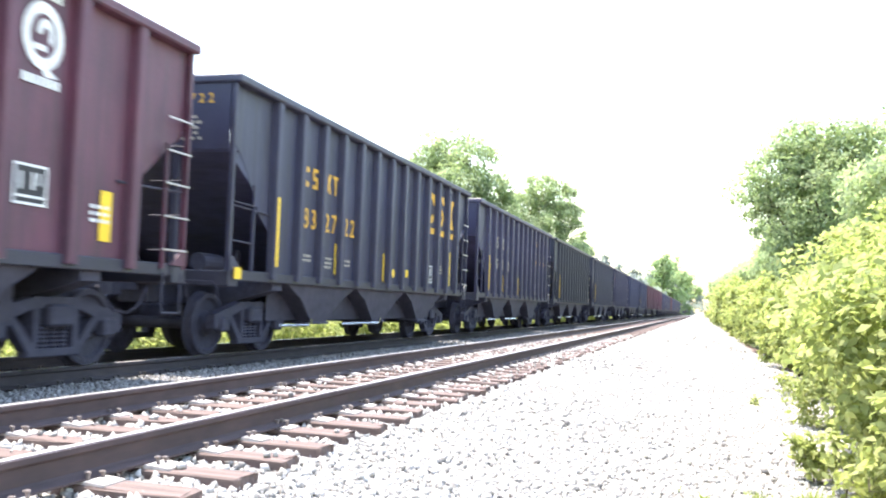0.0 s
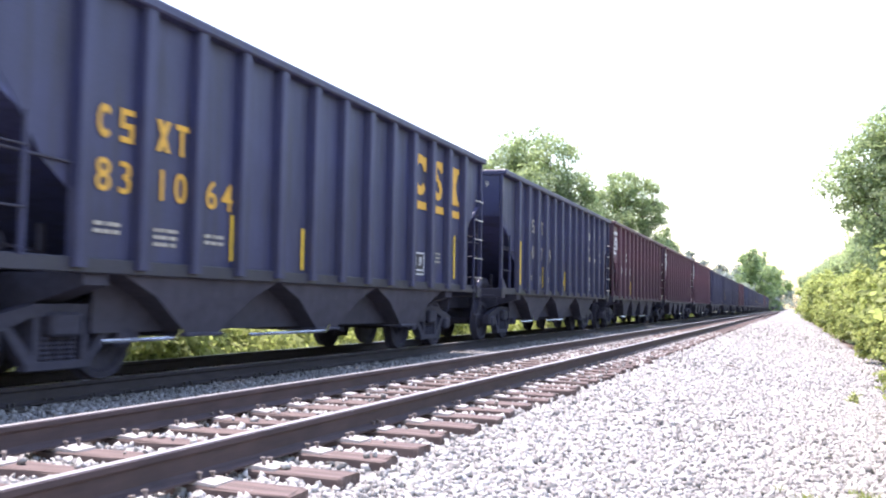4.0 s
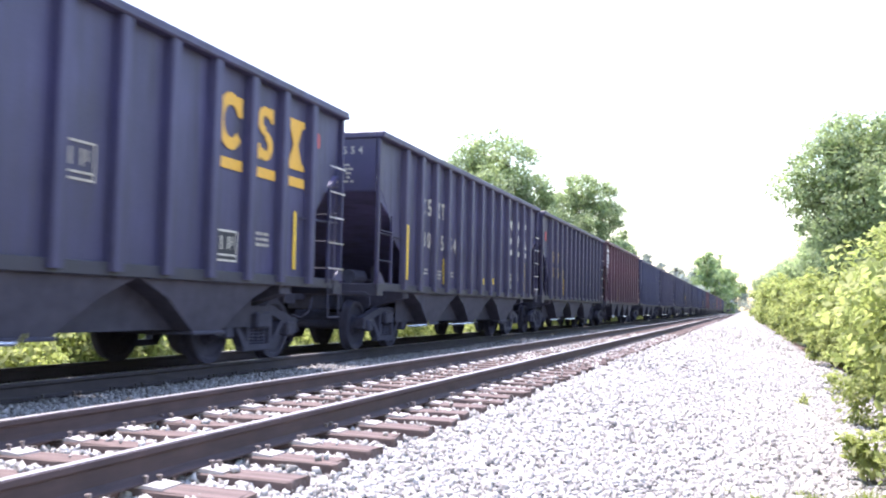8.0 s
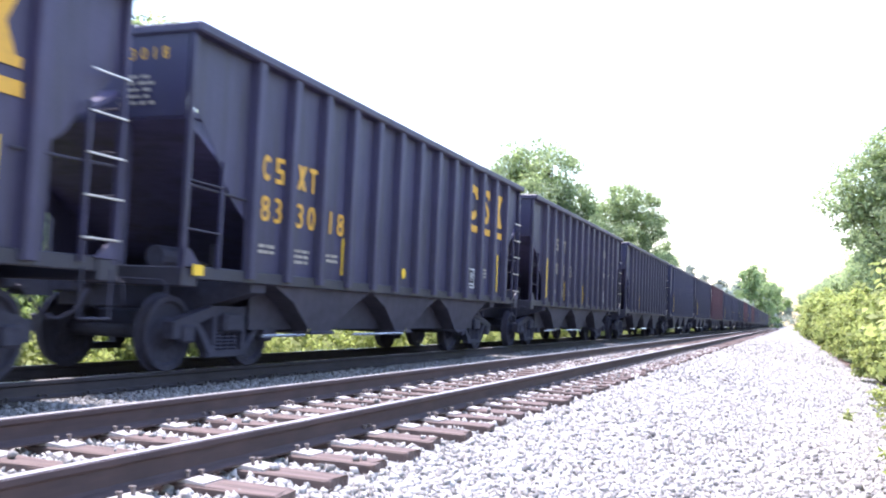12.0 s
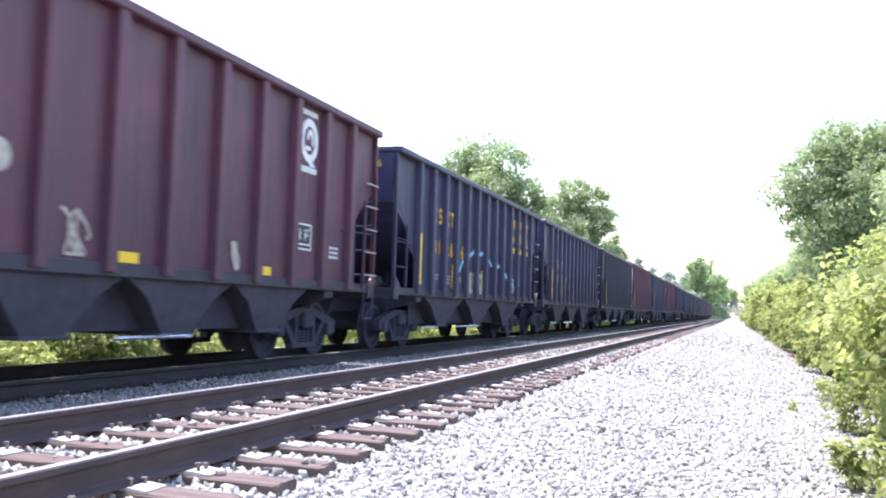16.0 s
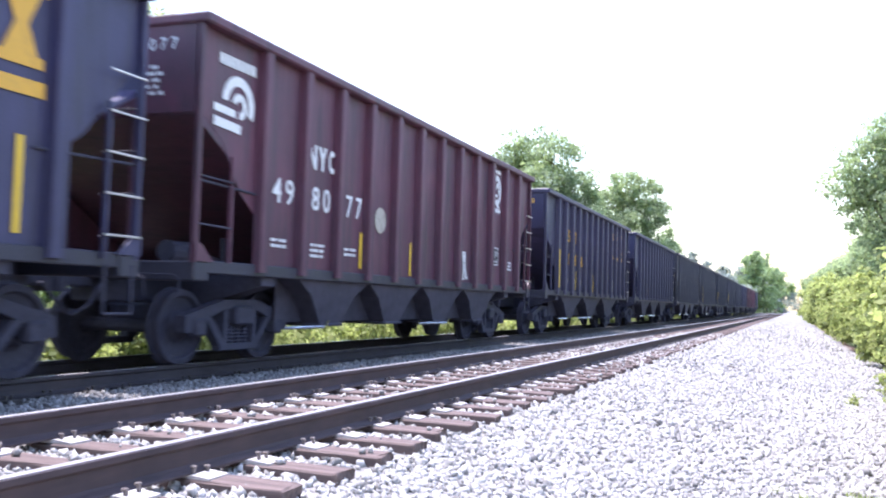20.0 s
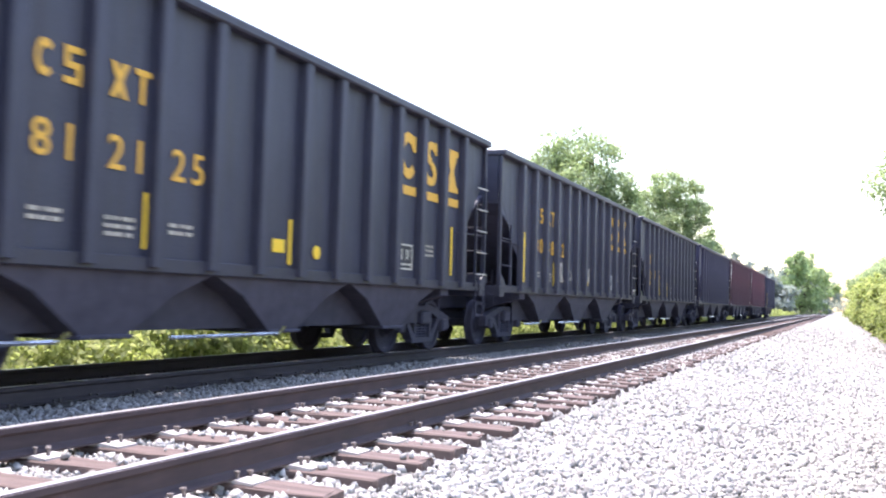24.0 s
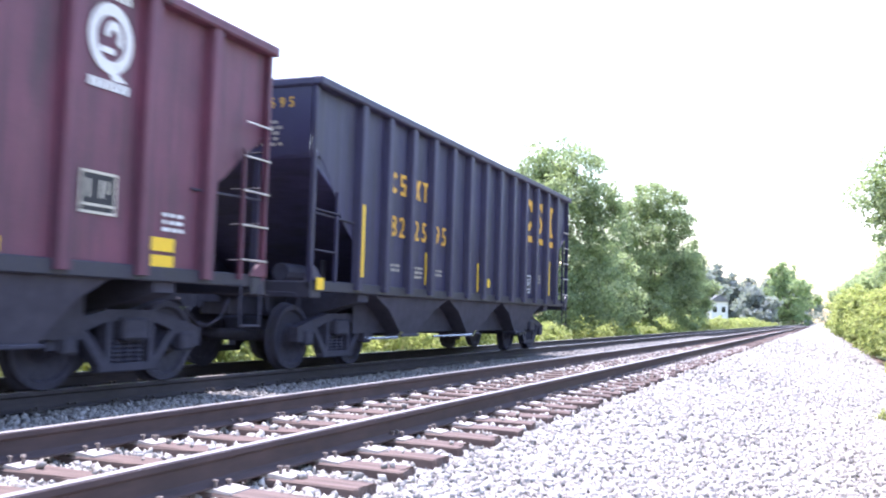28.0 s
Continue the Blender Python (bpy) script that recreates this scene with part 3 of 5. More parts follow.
def build_car(red):
    """A hopper car about the middle of its length; it runs towards -y."""
    HALF = HALVES[red]
    car = empty("hopper_car")
    TOP = car_top(red)
    tint = (0.125, 0.032, 0.040, 1) if red else (0.034, 0.036, 0.058, 1)
    for s in (-1, 1):
        part("side_sheet", side_sheet_mesh(s, red, HALF), PAINT, car, "weathered painted steel side")
        post = mesh_of(post_mesh(s, TOP), PAINT, "side_post")
        for y in posts_of(HALF):
            put("side_post", post, car, "", pose(0, y, 0))
        x0, x1 = sorted((s * (SHEET - 0.05), s * (SHEET + 0.05)))
        part("side_sill", box((x0, -HALF + 0.05, SILL - 0.03), (x1, HALF - 0.05, SILL + 0.12), 0.012), PAINT, car)
        x0, x1 = sorted((s * (SHEET - 0.06), s * (SIDE + 0.03)))
        part("top_chord", box((x0, -HALF - 0.03, TOP - 0.12), (x1, HALF + 0.03, TOP), 0.02), PAINT, car)
        for e in (-1, 1):
            y0, y1 = sorted((e * (HALF - 0.075), e * HALF))
            x0, x1 = sorted((s * (SIDE - 0.12), s * (SIDE - 0.045)))
            part("corner_post", box((x0, y0, SILL), (x1, y1, TOP - 0.12), 0.015), PAINT, car)
            bm = prism([(e * HALF, SILL + 0.10), (e * (HALF - 0.34), SILL + 0.10), (e * (HALF - 0.10), SILL + 0.30), (e * HALF, SILL + 0.30)], 0, *sorted((s * (SIDE - 0.06), s * (SIDE - 0.03))))
            part("gusset", bm, PAINT, car)
            bm = bmesh.new()
            add_rod(bm, (s * (SIDE - 0.1), e * (HALF - 0.02), SILL + 1.02), (s * (SIDE - 0.1), e * (HALF - 1.4), SILL + 0.98), 0.016)
            part("grab_iron", bm, CHASSIS, car)
    for e in (-1, 1):
        lo, hi = sorted((e * (HALF - 0.012), e * HALF))
        part("end_sheet", prism([(-SHEET, 2.75), (SHEET, 2.75), (SHEET, TOP - 0.1), (-SHEET, TOP - 0.1)], 1, lo, hi), PAINT, car)
        part("end_chord", box((-SIDE + 0.1, lo - 0.04, TOP - 0.125), (SIDE - 0.1, hi + 0.04, TOP - 0.005), 0.02), PAINT, car)
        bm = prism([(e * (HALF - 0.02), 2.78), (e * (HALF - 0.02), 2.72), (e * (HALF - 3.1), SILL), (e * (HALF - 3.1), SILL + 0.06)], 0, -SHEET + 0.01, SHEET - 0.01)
        part("slope_sheet", bm, PAINT, car, "weathered sloping end sheet, tint scaled for its dim recess")
        part("end_sill", box((-SIDE + 0.04, *sorted((e * (HALF - 0.28), e * HALF))[:1], SILL - 0.12), (SIDE - 0.04, sorted((e * (HALF - 0.28), e * HALF))[1], SILL + 0.10), 0.015), PAINT, car)
        bm = bmesh.new()
        add_box(bm, (-0.11, *sorted((e * (HALF - 0.5), e * (HALF + 0.35)))[:1], 0.76), (0.11, sorted((e * (HALF - 0.5), e * (HALF + 0.35)))[1], 0.96), 0.02)
        add_prism(bm, [(-0.16, e * (HALF + 0.30)), (0.10, e * (HALF + 0.30)), (0.17, e * (HALF + 0.52)), (0.06, e * (HALF + 0.62)), (-0.02, e * (HALF + 0.50)), (-0.16, e * (HALF + 0.58))], 2, 0.70, 1.0)
        part("coupler", bm, CHASSIS, car, "cast steel knuckle coupler")
        bm = bmesh.new()
        pts = [(0.3, e * HALF, 0.80), (0.34, e * (HALF + 0.25), 0.55), (0.3, e * (HALF + 0.45), 0.45), (0.2, e * (HALF + 0.58), 0.5)]
        for a, b in zip(pts, pts[1:]):
            add_rod(bm, a, b, 0.022)
        part("air_hose", bm, CHASSIS, car)
        bm = bmesh.new()
        pts = [(0.15, e * (HALF + 0.40), 0.99), (0.85, e * (HALF + 0.24), 0.93), (1.40, e * (HALF + 0.14), 0.92), (1.49, e * (HALF + 0.16), 0.86), (1.50, e * (HALF + 0.18), 0.68)]
        for a, b in zip(pts, pts[1:]):
            add_rod(bm, a, b, 0.009)
        part("uncoupling_lever", bm, CHASSIS, car, "bent steel uncoupling lever")
        build_truck(car, e * (HALF - 1.72))
    part("center_sill", box((-0.24, -HALF + 0.1, 0.60), (0.24, HALF - 0.1, SILL + 0.05), 0.02), CHASSIS, car)
    part("door_beam", box((-0.40, -HALF + 3.1, 0.33), (0.40, HALF - 3.1, 0.62), 0.03), CHASSIS, car)
    bays, step = (4, 2.25) if red else (3, 3.05)
    for i in range(bays):
        y = (i - (bays - 1) / 2) * step
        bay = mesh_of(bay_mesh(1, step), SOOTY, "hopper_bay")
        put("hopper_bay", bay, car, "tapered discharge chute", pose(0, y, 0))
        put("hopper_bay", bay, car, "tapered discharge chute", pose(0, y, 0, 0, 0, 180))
        door = mesh_of(box((-1.42, -0.36, 0.300), (1.42, 0.36, 0.345), 0.01), CHASSIS, "chute_door")
        put("chute_door", door, car, "", pose(0, y, 0))
    for x in (-1.11, 1.11):
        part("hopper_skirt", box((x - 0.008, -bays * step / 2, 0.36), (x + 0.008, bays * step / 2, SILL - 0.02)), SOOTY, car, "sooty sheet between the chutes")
    for y0, y1 in ((-4.85, -3.78), (-0.2, 1.24)) if red else ((-4.85, -3.75), (-2.25, -0.28)):
        r = 0.021
        bm = prism([(1.49 - r, 0.30), (1.49, 0.30 - r), (1.49 + r, 0.30), (1.49, 0.30 + r)], 1, y0, y1)
        add_prism(bm, [(y1 - 0.01, 0.285), (y1 + 0.12, 0.40), (y1 + 0.15, 0.37), (y1 + 0.02, 0.275)], 0, 1.475, 1.505)
        part("door_rod", bm, BAR, car, "bright worn door-latch rod")
    for e in (-1, 1):
        y0, y1 = sorted((e * HALF, e * (HALF - 3.1)))
        part("draft_plate", box((-0.42, y0 + 0.01, SILL + 0.02), (0.42, y1 - 0.01, SILL + 0.04)), CHASSIS, car)
        yc = e * (HALF - 1.72)
        part("body_bolster", prism([(-1.46, SILL - 0.02), (-1.46, SILL - 0.14), (-0.6, 0.58), (0.6, 0.58), (1.46, SILL - 0.14), (1.46, SILL - 0.02)], 1, yc - 0.17, yc + 0.17), CHASSIS, car)
        for x in (-0.62, 0.62):
            y = e * (HALF - 0.10)
            part("end_post", box((x - 0.05, y - 0.05, SILL + 0.08), (x + 0.05, y + 0.05, 2.72), 0.01), PAINT, car, "upright under the end sheet")
    # a stile and two holds where the side is cut away at the leading corner
    y = -HALF + 0.70
    part("hand_stile", box((SIDE - 0.09, y - 0.02, SILL + 0.10), (SIDE - 0.05, y + 0.02, 2.34)), PAINT, car)
    for z in (1.50, 2.04):
        bm = bmesh.new()
        add_rod(bm, (SIDE - 0.05, -HALF + 0.06, z), (SIDE - 0.05, y, z - 0.01), 0.012)
        part("hand_hold", bm, CHASSIS, car)
    # brake gear on the leading end: a cylinder, its lever and a rod
    bm = bmesh.new()
    add_rod(bm, (0.75, -HALF + 0.55, 1.22), (0.75, -HALF + 1.15, 1.22), 0.13, 12)
    add_rod(bm, (0.75, -HALF + 1.15, 1.22), (0.75, -HALF + 1.75, 1.16), 0.022)
    add_box(bm, (0.72, -HALF + 1.70, 0.90), (0.78, -HALF + 1.78, 1.45), 0.01)
    part("brake_cylinder", bm, CHASSIS, car, "grimy brake cylinder with its push rod")
    # ladders: at the rear of the side that faces +x, and the other way round on the far side
    for s, e in ((1, 1),):
        for x, y in ((s * (SIDE - 0.05), e * (HALF - 0.06)), (s * (SIDE - 0.05), e * (HALF - 0.52))):
            part("ladder_stile", box((x - 0.02, y - 0.02, SILL + 0.05), (x + 0.02, y + 0.02, 3.1 if y * e > HALF - 0.3 else 2.55)), PAINT, car)
        for k in range(5):
            bm = bmesh.new()
            z = SILL + 0.28 + k * 0.40
            add_rod(bm, (s * (SIDE - 0.01), e * (HALF - 0.04), z), (s * (SIDE - 0.01), e * (HALF - 0.56), z), 0.013)
            part("ladder_rung", bm, STEEL, car, "bright worn ladder rung")
        for k in range(5):
            bm = bmesh.new()
            z = SILL + 0.30 + k * 0.44
            add_rod(bm, (s * (SIDE - 0.12), e * (HALF + 0.06), z), (s * (SIDE - 0.62), e * (HALF + 0.06), z), 0.013)
            part("end_rung", bm, CHASSIS, car)
        bm = bmesh.new()
        for y in (HALF - 0.10, HALF - 0.50):
            add_rod(bm, (s * (SIDE - 0.04), e * y, SILL), (s * (SIDE - 0.04), e * y, 0.50), 0.014)
        add_rod(bm, (s * (SIDE - 0.04), e * (HALF - 0.10), 0.50), (s * (SIDE - 0.04), e * (HALF - 0.50), 0.50), 0.014)
        part("stirrup_step", bm, CHASSIS, car)
    for o in car.children_recursive:
        o.color = tint
    return car


LETTER = {}


def make_digits():
    """Meshes of the ten digits, 1 m high, from the built-in font."""
    obs = []
    for d in "0123456789":
        cu = bpy.data.curves.new("digit", "FONT")
        cu.body, cu.size, cu.align_x, cu.resolution_u, cu.extrude = d, 1.36, "CENTER", 3, 0.006
        cu.offset = 0.012
        obs.append(new("digit", cu))
    dg = bpy.context.evaluated_depsgraph_get()
    out = [bpy.data.meshes.new_from_object(o.evaluated_get(dg)) for o in obs]
    for o in obs:
        bpy.data.objects.remove(o)
    return out


def digit_mesh(d, height, material):
    key = ("digit", d, height, material.name)
    if key not in LETTER:
        me = DIGITS[int(d)].copy()
        me.transform(Matrix.Diagonal((height, height, height, 1)))
        me.materials.clear()
        me.materials.append(material)
        LETTER[key] = me
    return LETTER[key]


def weld(bm):
    bmesh.ops.remove_doubles(bm, verts=bm.verts, dist=0.0005)
    return bm


def stripe_mesh(w, h, material):
    key = ("stripe", w, h, material.name)
    if key not in LETTER:
        LETTER[key] = ("stripe", mesh_of(box((0, -w / 2, -h / 2), (INK, w / 2, h / 2)), material, "stripe"))
    return LETTER[key][1]


def mark_meshes(material):
    """The large road mark: an open ring, a folded block and an hourglass over three bars, as plain shapes."""
    key = ("mark", material.name)
    if key in LETTER:
        return LETTER[key]
    one, two, three = bmesh.new(), bmesh.new(), bmesh.new()
    ring(one, 0, INK, 0, 0, 0.21, 0.37, 38, 322, 18, 0.84)
    add_box(one, (0, 0.15, 0.08), (INK, 0.27, 0.34))
    ring(two, 0, INK, 0, 0.168, 0.075, 0.205, 25, 270, 12, 1.04)
    ring(two, 0, INK, 0, -0.168, 0.075, 0.205, 90, -155, 12, 1.04)
    add_box(two, (0, 0.13, 0.16), (INK, 0.215, 0.37))
    add_box(two, (0, -0.215, -0.37), (INK, -0.13, -0.16))
    add_prism(three, [(-0.27, 0.37), (0.27, 0.37), (0.27, 0.27), (0.20, 0.27), (0.075, 0.0), (0.20, -0.27), (0.27, -0.27), (0.27, -0.37), (-0.27, -0.37), (-0.27, -0.27), (-0.20, -0.27), (-0.075, 0.0), (-0.20, 0.27), (-0.27, 0.27)], 0, 0, INK)
    LETTER[key] = [mesh_of(weld(bm), material, "road_mark") for bm in (one, two, three)]
    return LETTER[key]


def wheel_emblem():
    """Plain emblems: two rails under two arcs, and a ring with a tail."""
    if "emblem" not in LETTER:
        a, b, c, d = (bmesh.new() for _ in range(4))
        add_prism(a, [(-0.42, -0.04), (0.02, -0.06), (0.02, -0.15), (-0.42, -0.13)], 0, 0, INK)
        add_prism(b, [(-0.42, -0.19), (0.14, -0.22), (0.14, -0.33), (-0.42, -0.30)], 0, 0, INK)
        ring(c, 0, INK, 0.08, 0.02, 0.22, 0.34, -25, 178, 12, 1.0)
        ring(d, 0, INK, 0.10, 0.0, 0.07, 0.16, -90, 170, 9, 1.0)
        e, f = bmesh.new(), bmesh.new()
        ring(e, 0, INK, 0, 0, 0.22, 0.34, 0, 360, 22, 0.88)
        add_prism(e, [(0.06, -0.29), (0.24, -0.38), (0.04, -0.40), (0.0, -0.33)], 0, 0, INK)
        ring(f, 0, INK, 0.03, 0.02, 0.07, 0.16, -40, 185, 9, 0.76)
        add_box(f, (0, -0.14, -0.15), (INK, 0.06, -0.09))
        LETTER["emblem"] = [mesh_of(weld(m), WHITE, "emblem") for m in (a, b, c, d, e, f)]
    return LETTER["emblem"]


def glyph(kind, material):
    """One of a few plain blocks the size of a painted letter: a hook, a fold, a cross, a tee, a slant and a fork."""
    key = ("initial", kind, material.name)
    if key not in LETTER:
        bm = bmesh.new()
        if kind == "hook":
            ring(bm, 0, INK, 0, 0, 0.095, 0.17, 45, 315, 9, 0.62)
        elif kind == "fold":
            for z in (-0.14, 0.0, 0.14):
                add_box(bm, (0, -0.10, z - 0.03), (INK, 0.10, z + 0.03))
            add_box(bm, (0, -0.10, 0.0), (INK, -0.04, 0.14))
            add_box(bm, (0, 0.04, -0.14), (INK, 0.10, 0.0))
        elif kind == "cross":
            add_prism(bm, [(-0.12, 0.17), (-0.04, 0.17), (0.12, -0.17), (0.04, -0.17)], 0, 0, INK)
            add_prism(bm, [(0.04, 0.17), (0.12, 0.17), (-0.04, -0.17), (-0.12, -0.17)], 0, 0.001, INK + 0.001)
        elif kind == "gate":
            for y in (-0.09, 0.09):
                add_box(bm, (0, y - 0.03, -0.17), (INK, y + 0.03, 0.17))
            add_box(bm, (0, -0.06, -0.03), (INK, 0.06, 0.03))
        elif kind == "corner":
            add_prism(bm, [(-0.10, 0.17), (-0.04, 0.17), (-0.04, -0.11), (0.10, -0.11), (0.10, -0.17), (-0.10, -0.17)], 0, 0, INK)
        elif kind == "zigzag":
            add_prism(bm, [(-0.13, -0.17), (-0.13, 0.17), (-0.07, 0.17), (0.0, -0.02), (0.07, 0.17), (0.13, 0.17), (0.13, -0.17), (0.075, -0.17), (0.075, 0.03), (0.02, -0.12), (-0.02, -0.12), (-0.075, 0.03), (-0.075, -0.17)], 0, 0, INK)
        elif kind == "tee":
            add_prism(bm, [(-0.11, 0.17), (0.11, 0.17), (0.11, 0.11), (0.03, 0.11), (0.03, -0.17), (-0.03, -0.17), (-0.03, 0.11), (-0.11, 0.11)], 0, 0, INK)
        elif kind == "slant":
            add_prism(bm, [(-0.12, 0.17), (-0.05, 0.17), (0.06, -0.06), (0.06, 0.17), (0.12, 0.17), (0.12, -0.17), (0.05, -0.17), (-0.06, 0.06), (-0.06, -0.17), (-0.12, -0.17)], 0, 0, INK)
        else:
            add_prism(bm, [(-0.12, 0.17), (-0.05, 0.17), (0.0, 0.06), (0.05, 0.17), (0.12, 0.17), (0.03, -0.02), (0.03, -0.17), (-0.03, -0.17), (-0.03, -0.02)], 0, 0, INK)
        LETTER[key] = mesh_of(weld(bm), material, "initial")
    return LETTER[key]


def fine_print(material, rows=3, w=0.42):
    key = ("fine", material.name, rows, w)
    if key not in LETTER:
        bm = bmesh.new()
        r = random.Random(rows)
        for i in range(rows):
            y = -w / 2
            while y < w / 2 - 0.06:
                run = r.uniform(0.05, 0.13)
                add_box(bm, (0, y, -i * 0.075), (INK, min(w / 2, y + run), -i * 0.075 + 0.04))
                y += run + r.uniform(0.02, 0.05)
        LETTER[key] = mesh_of(bm, material, "data_block")
    return LETTER[key]


def word_bar(material, count, w, h):
    """A painted word as a row of plain blocks."""
    key = ("word", material.name, count, w, h)
    if key not in LETTER:
        bm = bmesh.new()
        step = w / count
        for i in range(count):
            y = -w / 2 + (i + 0.5) * step
            add_box(bm, (0, y - step * 0.38, -h / 2), (INK, y + step * 0.38, h / 2))
        LETTER[key] = mesh_of(bm, material, "emblem_bar")
    return LETTER[key]


def plate_frame(material):
    """The small white framed data panel low on the side."""
    key = ("panel", material.name)
    if key not in LETTER:
        bm = bmesh.new()
        for lo, hi in (((0, -0.24, -0.2), (INK, 0.24, -0.175)), ((0, -0.24, 0.175), (INK, 0.24, 0.2)), ((0, -0.24, -0.2), (INK, -0.215, 0.2)), ((0, 0.215, -0.2), (INK, 0.24, 0.2)),
                       ((0, -0.2, -0.13), (INK, 0.2, -0.105)), ((0, -0.15, -0.05), (INK, -0.12, 0.12)), ((0, 0.02, -0.05), (INK, 0.05, 0.12)), ((0, 0.1, 0.0), (INK, 0.13, 0.12))):
            add_box(bm, lo, hi)
        LETTER[key] = mesh_of(bm, material, "data_panel")
    return LETTER[key]


def on_side(name, me, car, y, z, label=""):
    ob = put(name, me, car, label, pose(FACE, y, z))
    return tagged(ob, kind="stuff") if name == "data_block" else ob


def letter_car(car, red, number, first, mark, rng):
    """Paint one car's side that faces +x."""
    HALF = HALVES[red]
    TOP = car_top(red)
    POSTS = posts_of(HALF)
    ink_mat = WHITE if red else {"w": PALE, "y": GOLD, "f": FADED, "n": PALE}[mark]
    centre = [(a + b) / 2 for a, b in zip(POSTS, POSTS[1:])]
    word_mat = PALE if number == "809123" else ink_mat
    low, high = (1.93, 2.66) if red else (1.90, 2.74) if first else (1.76, 2.44)
    if number == "802419":
        low, high = 1.78, 2.42
    elif number == "812608":
        low = 1.80
    if number == "37005":
        for d, p, dy in (("3", 1, -0.16), ("7", 1, 0.06), ("0", 1, 0.28), ("0", 2, -0.10), ("5", 2, 0.18)):
            put("digit", digit_mesh(d, 0.30, WHITE), car, "painted digit of the road number", pose(FACE, centre[p] + dy, 2.20, 90, 0, 90))
    for i, d in enumerate(number):
        if d != " " and number != "37005":
            put("digit", digit_mesh(d, 0.34, word_mat), car, "painted digit of the road number", pose(FACE, centre[first + i // 2] + (-0.10, 0.22)[i % 2], low, 90, 0, 90))
    if red:
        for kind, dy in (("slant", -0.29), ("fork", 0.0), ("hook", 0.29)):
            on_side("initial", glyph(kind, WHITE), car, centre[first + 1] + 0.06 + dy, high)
        lift = 0.10 if number == "495284" else 0.0
        *first_mark, loop, core = wheel_emblem()
        for me in first_mark:
            on_side("emblem", me, car, POSTS[0] - 0.62, 2.97, "white painted emblem of bars and arcs")
        tagged(on_side("emblem_bar", word_bar(WHITE, 7, 0.78, 0.13), car, POSTS[0] - 0.58, 3.47), kind="stuff")
        if number == "498593":
            loop = core = None
        if loop:
            on_side("emblem", loop, car, centre[-2], 3.22 + lift, "white painted ring emblem")
            on_side("emblem", core, car, centre[-2], 3.22 + lift)
        if lift:
            for y in (centre[-4], centre[-3]):
                for z in (3.10, 3.19):
                    on_side("emblem_bar", stripe_mesh(0.84, 0.045, WHITE), car, y, z)
                on_side("data_block", fine_print(WHITE, 2, 0.5), car, y - 0.1, 3.34)
        elif loop:
            tagged(on_side("emblem_bar", word_bar(WHITE, 7, 0.50, 0.08), car, centre[-2], 3.64), kind="stuff")
            tagged(on_side("emblem_bar", word_bar(WHITE, 7, 0.56, 0.09), car, centre[-2], 2.77), kind="stuff")
    else:
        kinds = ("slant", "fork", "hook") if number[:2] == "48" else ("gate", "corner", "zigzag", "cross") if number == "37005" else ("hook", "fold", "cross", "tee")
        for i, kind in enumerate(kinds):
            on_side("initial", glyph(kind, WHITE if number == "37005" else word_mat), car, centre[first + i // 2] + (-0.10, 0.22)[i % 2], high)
        if mark != "n":
            sink, lead = (0.24, (-0.03, -0.05, -0.07)) if mark == "w" else (0.0, (0.0, 0.0, 0.0))
            for me, y in zip(mark_meshes(BONE if mark == "w" else ink_mat), [c + d for c, d in zip(centre[-3:], lead)]):
                on_side("road_mark", me, car, y, 3.02 - sink, "large painted road mark")
                on_side("mark_bar", stripe_mesh(0.60, 0.14, BONE if mark == "w" else ink_mat), car, y, 2.47 - sink)
    for i in range(3):
        on_side("data_block", fine_print(PALE if not red else WHITE, 2 + i % 2), car, centre[first + i], 1.42)
    y, z = (centre[-2] - 0.06, 1.74) if red else (centre[-3], 1.42)
    panel = on_side("data_panel", plate_frame(WHITE if rng.random() < 0.8 else BONE), car, y, z, "small white-framed data panel")
    put("panel_back", stripe_mesh(0.47, 0.39, BLACK), panel, "", pose(-0.006, 0, 0))
    on_side("data_block", fine_print(WHITE if red else PALE, 3, 0.34), car, centre[-1 if red else -2], 1.62)
    on_side("reflector", stripe_mesh(0.07, 0.55, REFLECT), car, centre[first + (2 if red or not first else 1)] + 0.34, 1.45, "yellow reflective strip")
    if not red:
        on_side("reflector", stripe_mesh(0.07, 0.85, REFLECT), car, centre[-1] + 0.05, 1.62, "yellow reflective strip")
    if first:
        put("reflector", stripe_mesh(0.08, 1.05, REFLECT), car, "tall yellow reflective strip", pose(SIDE + 0.001, POSTS[0], 1.72))
    plain = number in ("498593", "497094", "833064", "496605", "37005")
    if rng.random() < (0.5 if red else 0.8) and not plain:
        on_side("reflector", stripe_mesh(0.06, 0.56, REFLECT), car, centre[first + 4] + 0.25, 1.42, "yellow reflective strip")
    plain = plain or number == "809123"
    if rng.random() < 0.5 and not plain:
        on_side("reflector", stripe_mesh(0.26, 0.16, REFLECT), car, centre[rng.choice((5, 6, 7))], 1.36, "yellow reflective patch")
    if not red and rng.random() < 0.5 and not plain:
        on_side("dot", dot_mesh(REFLECT, 0.09), car, centre[first + 5], 1.33)
    # number on the end
    for i, d in enumerate(number):
        if d != " ":
            put("digit", digit_mesh(d, 0.14, ink_mat), car, "", pose(0.42 + i * 0.15, -HALF - 0.006, TOP - 0.40, 90, 0, 0))
    put("data_block", fine_print(PALE if not red else WHITE, 5, 0.5), car, "", pose(0.8, -HALF - 0.006, TOP - 0.62, 0, 0, -90))


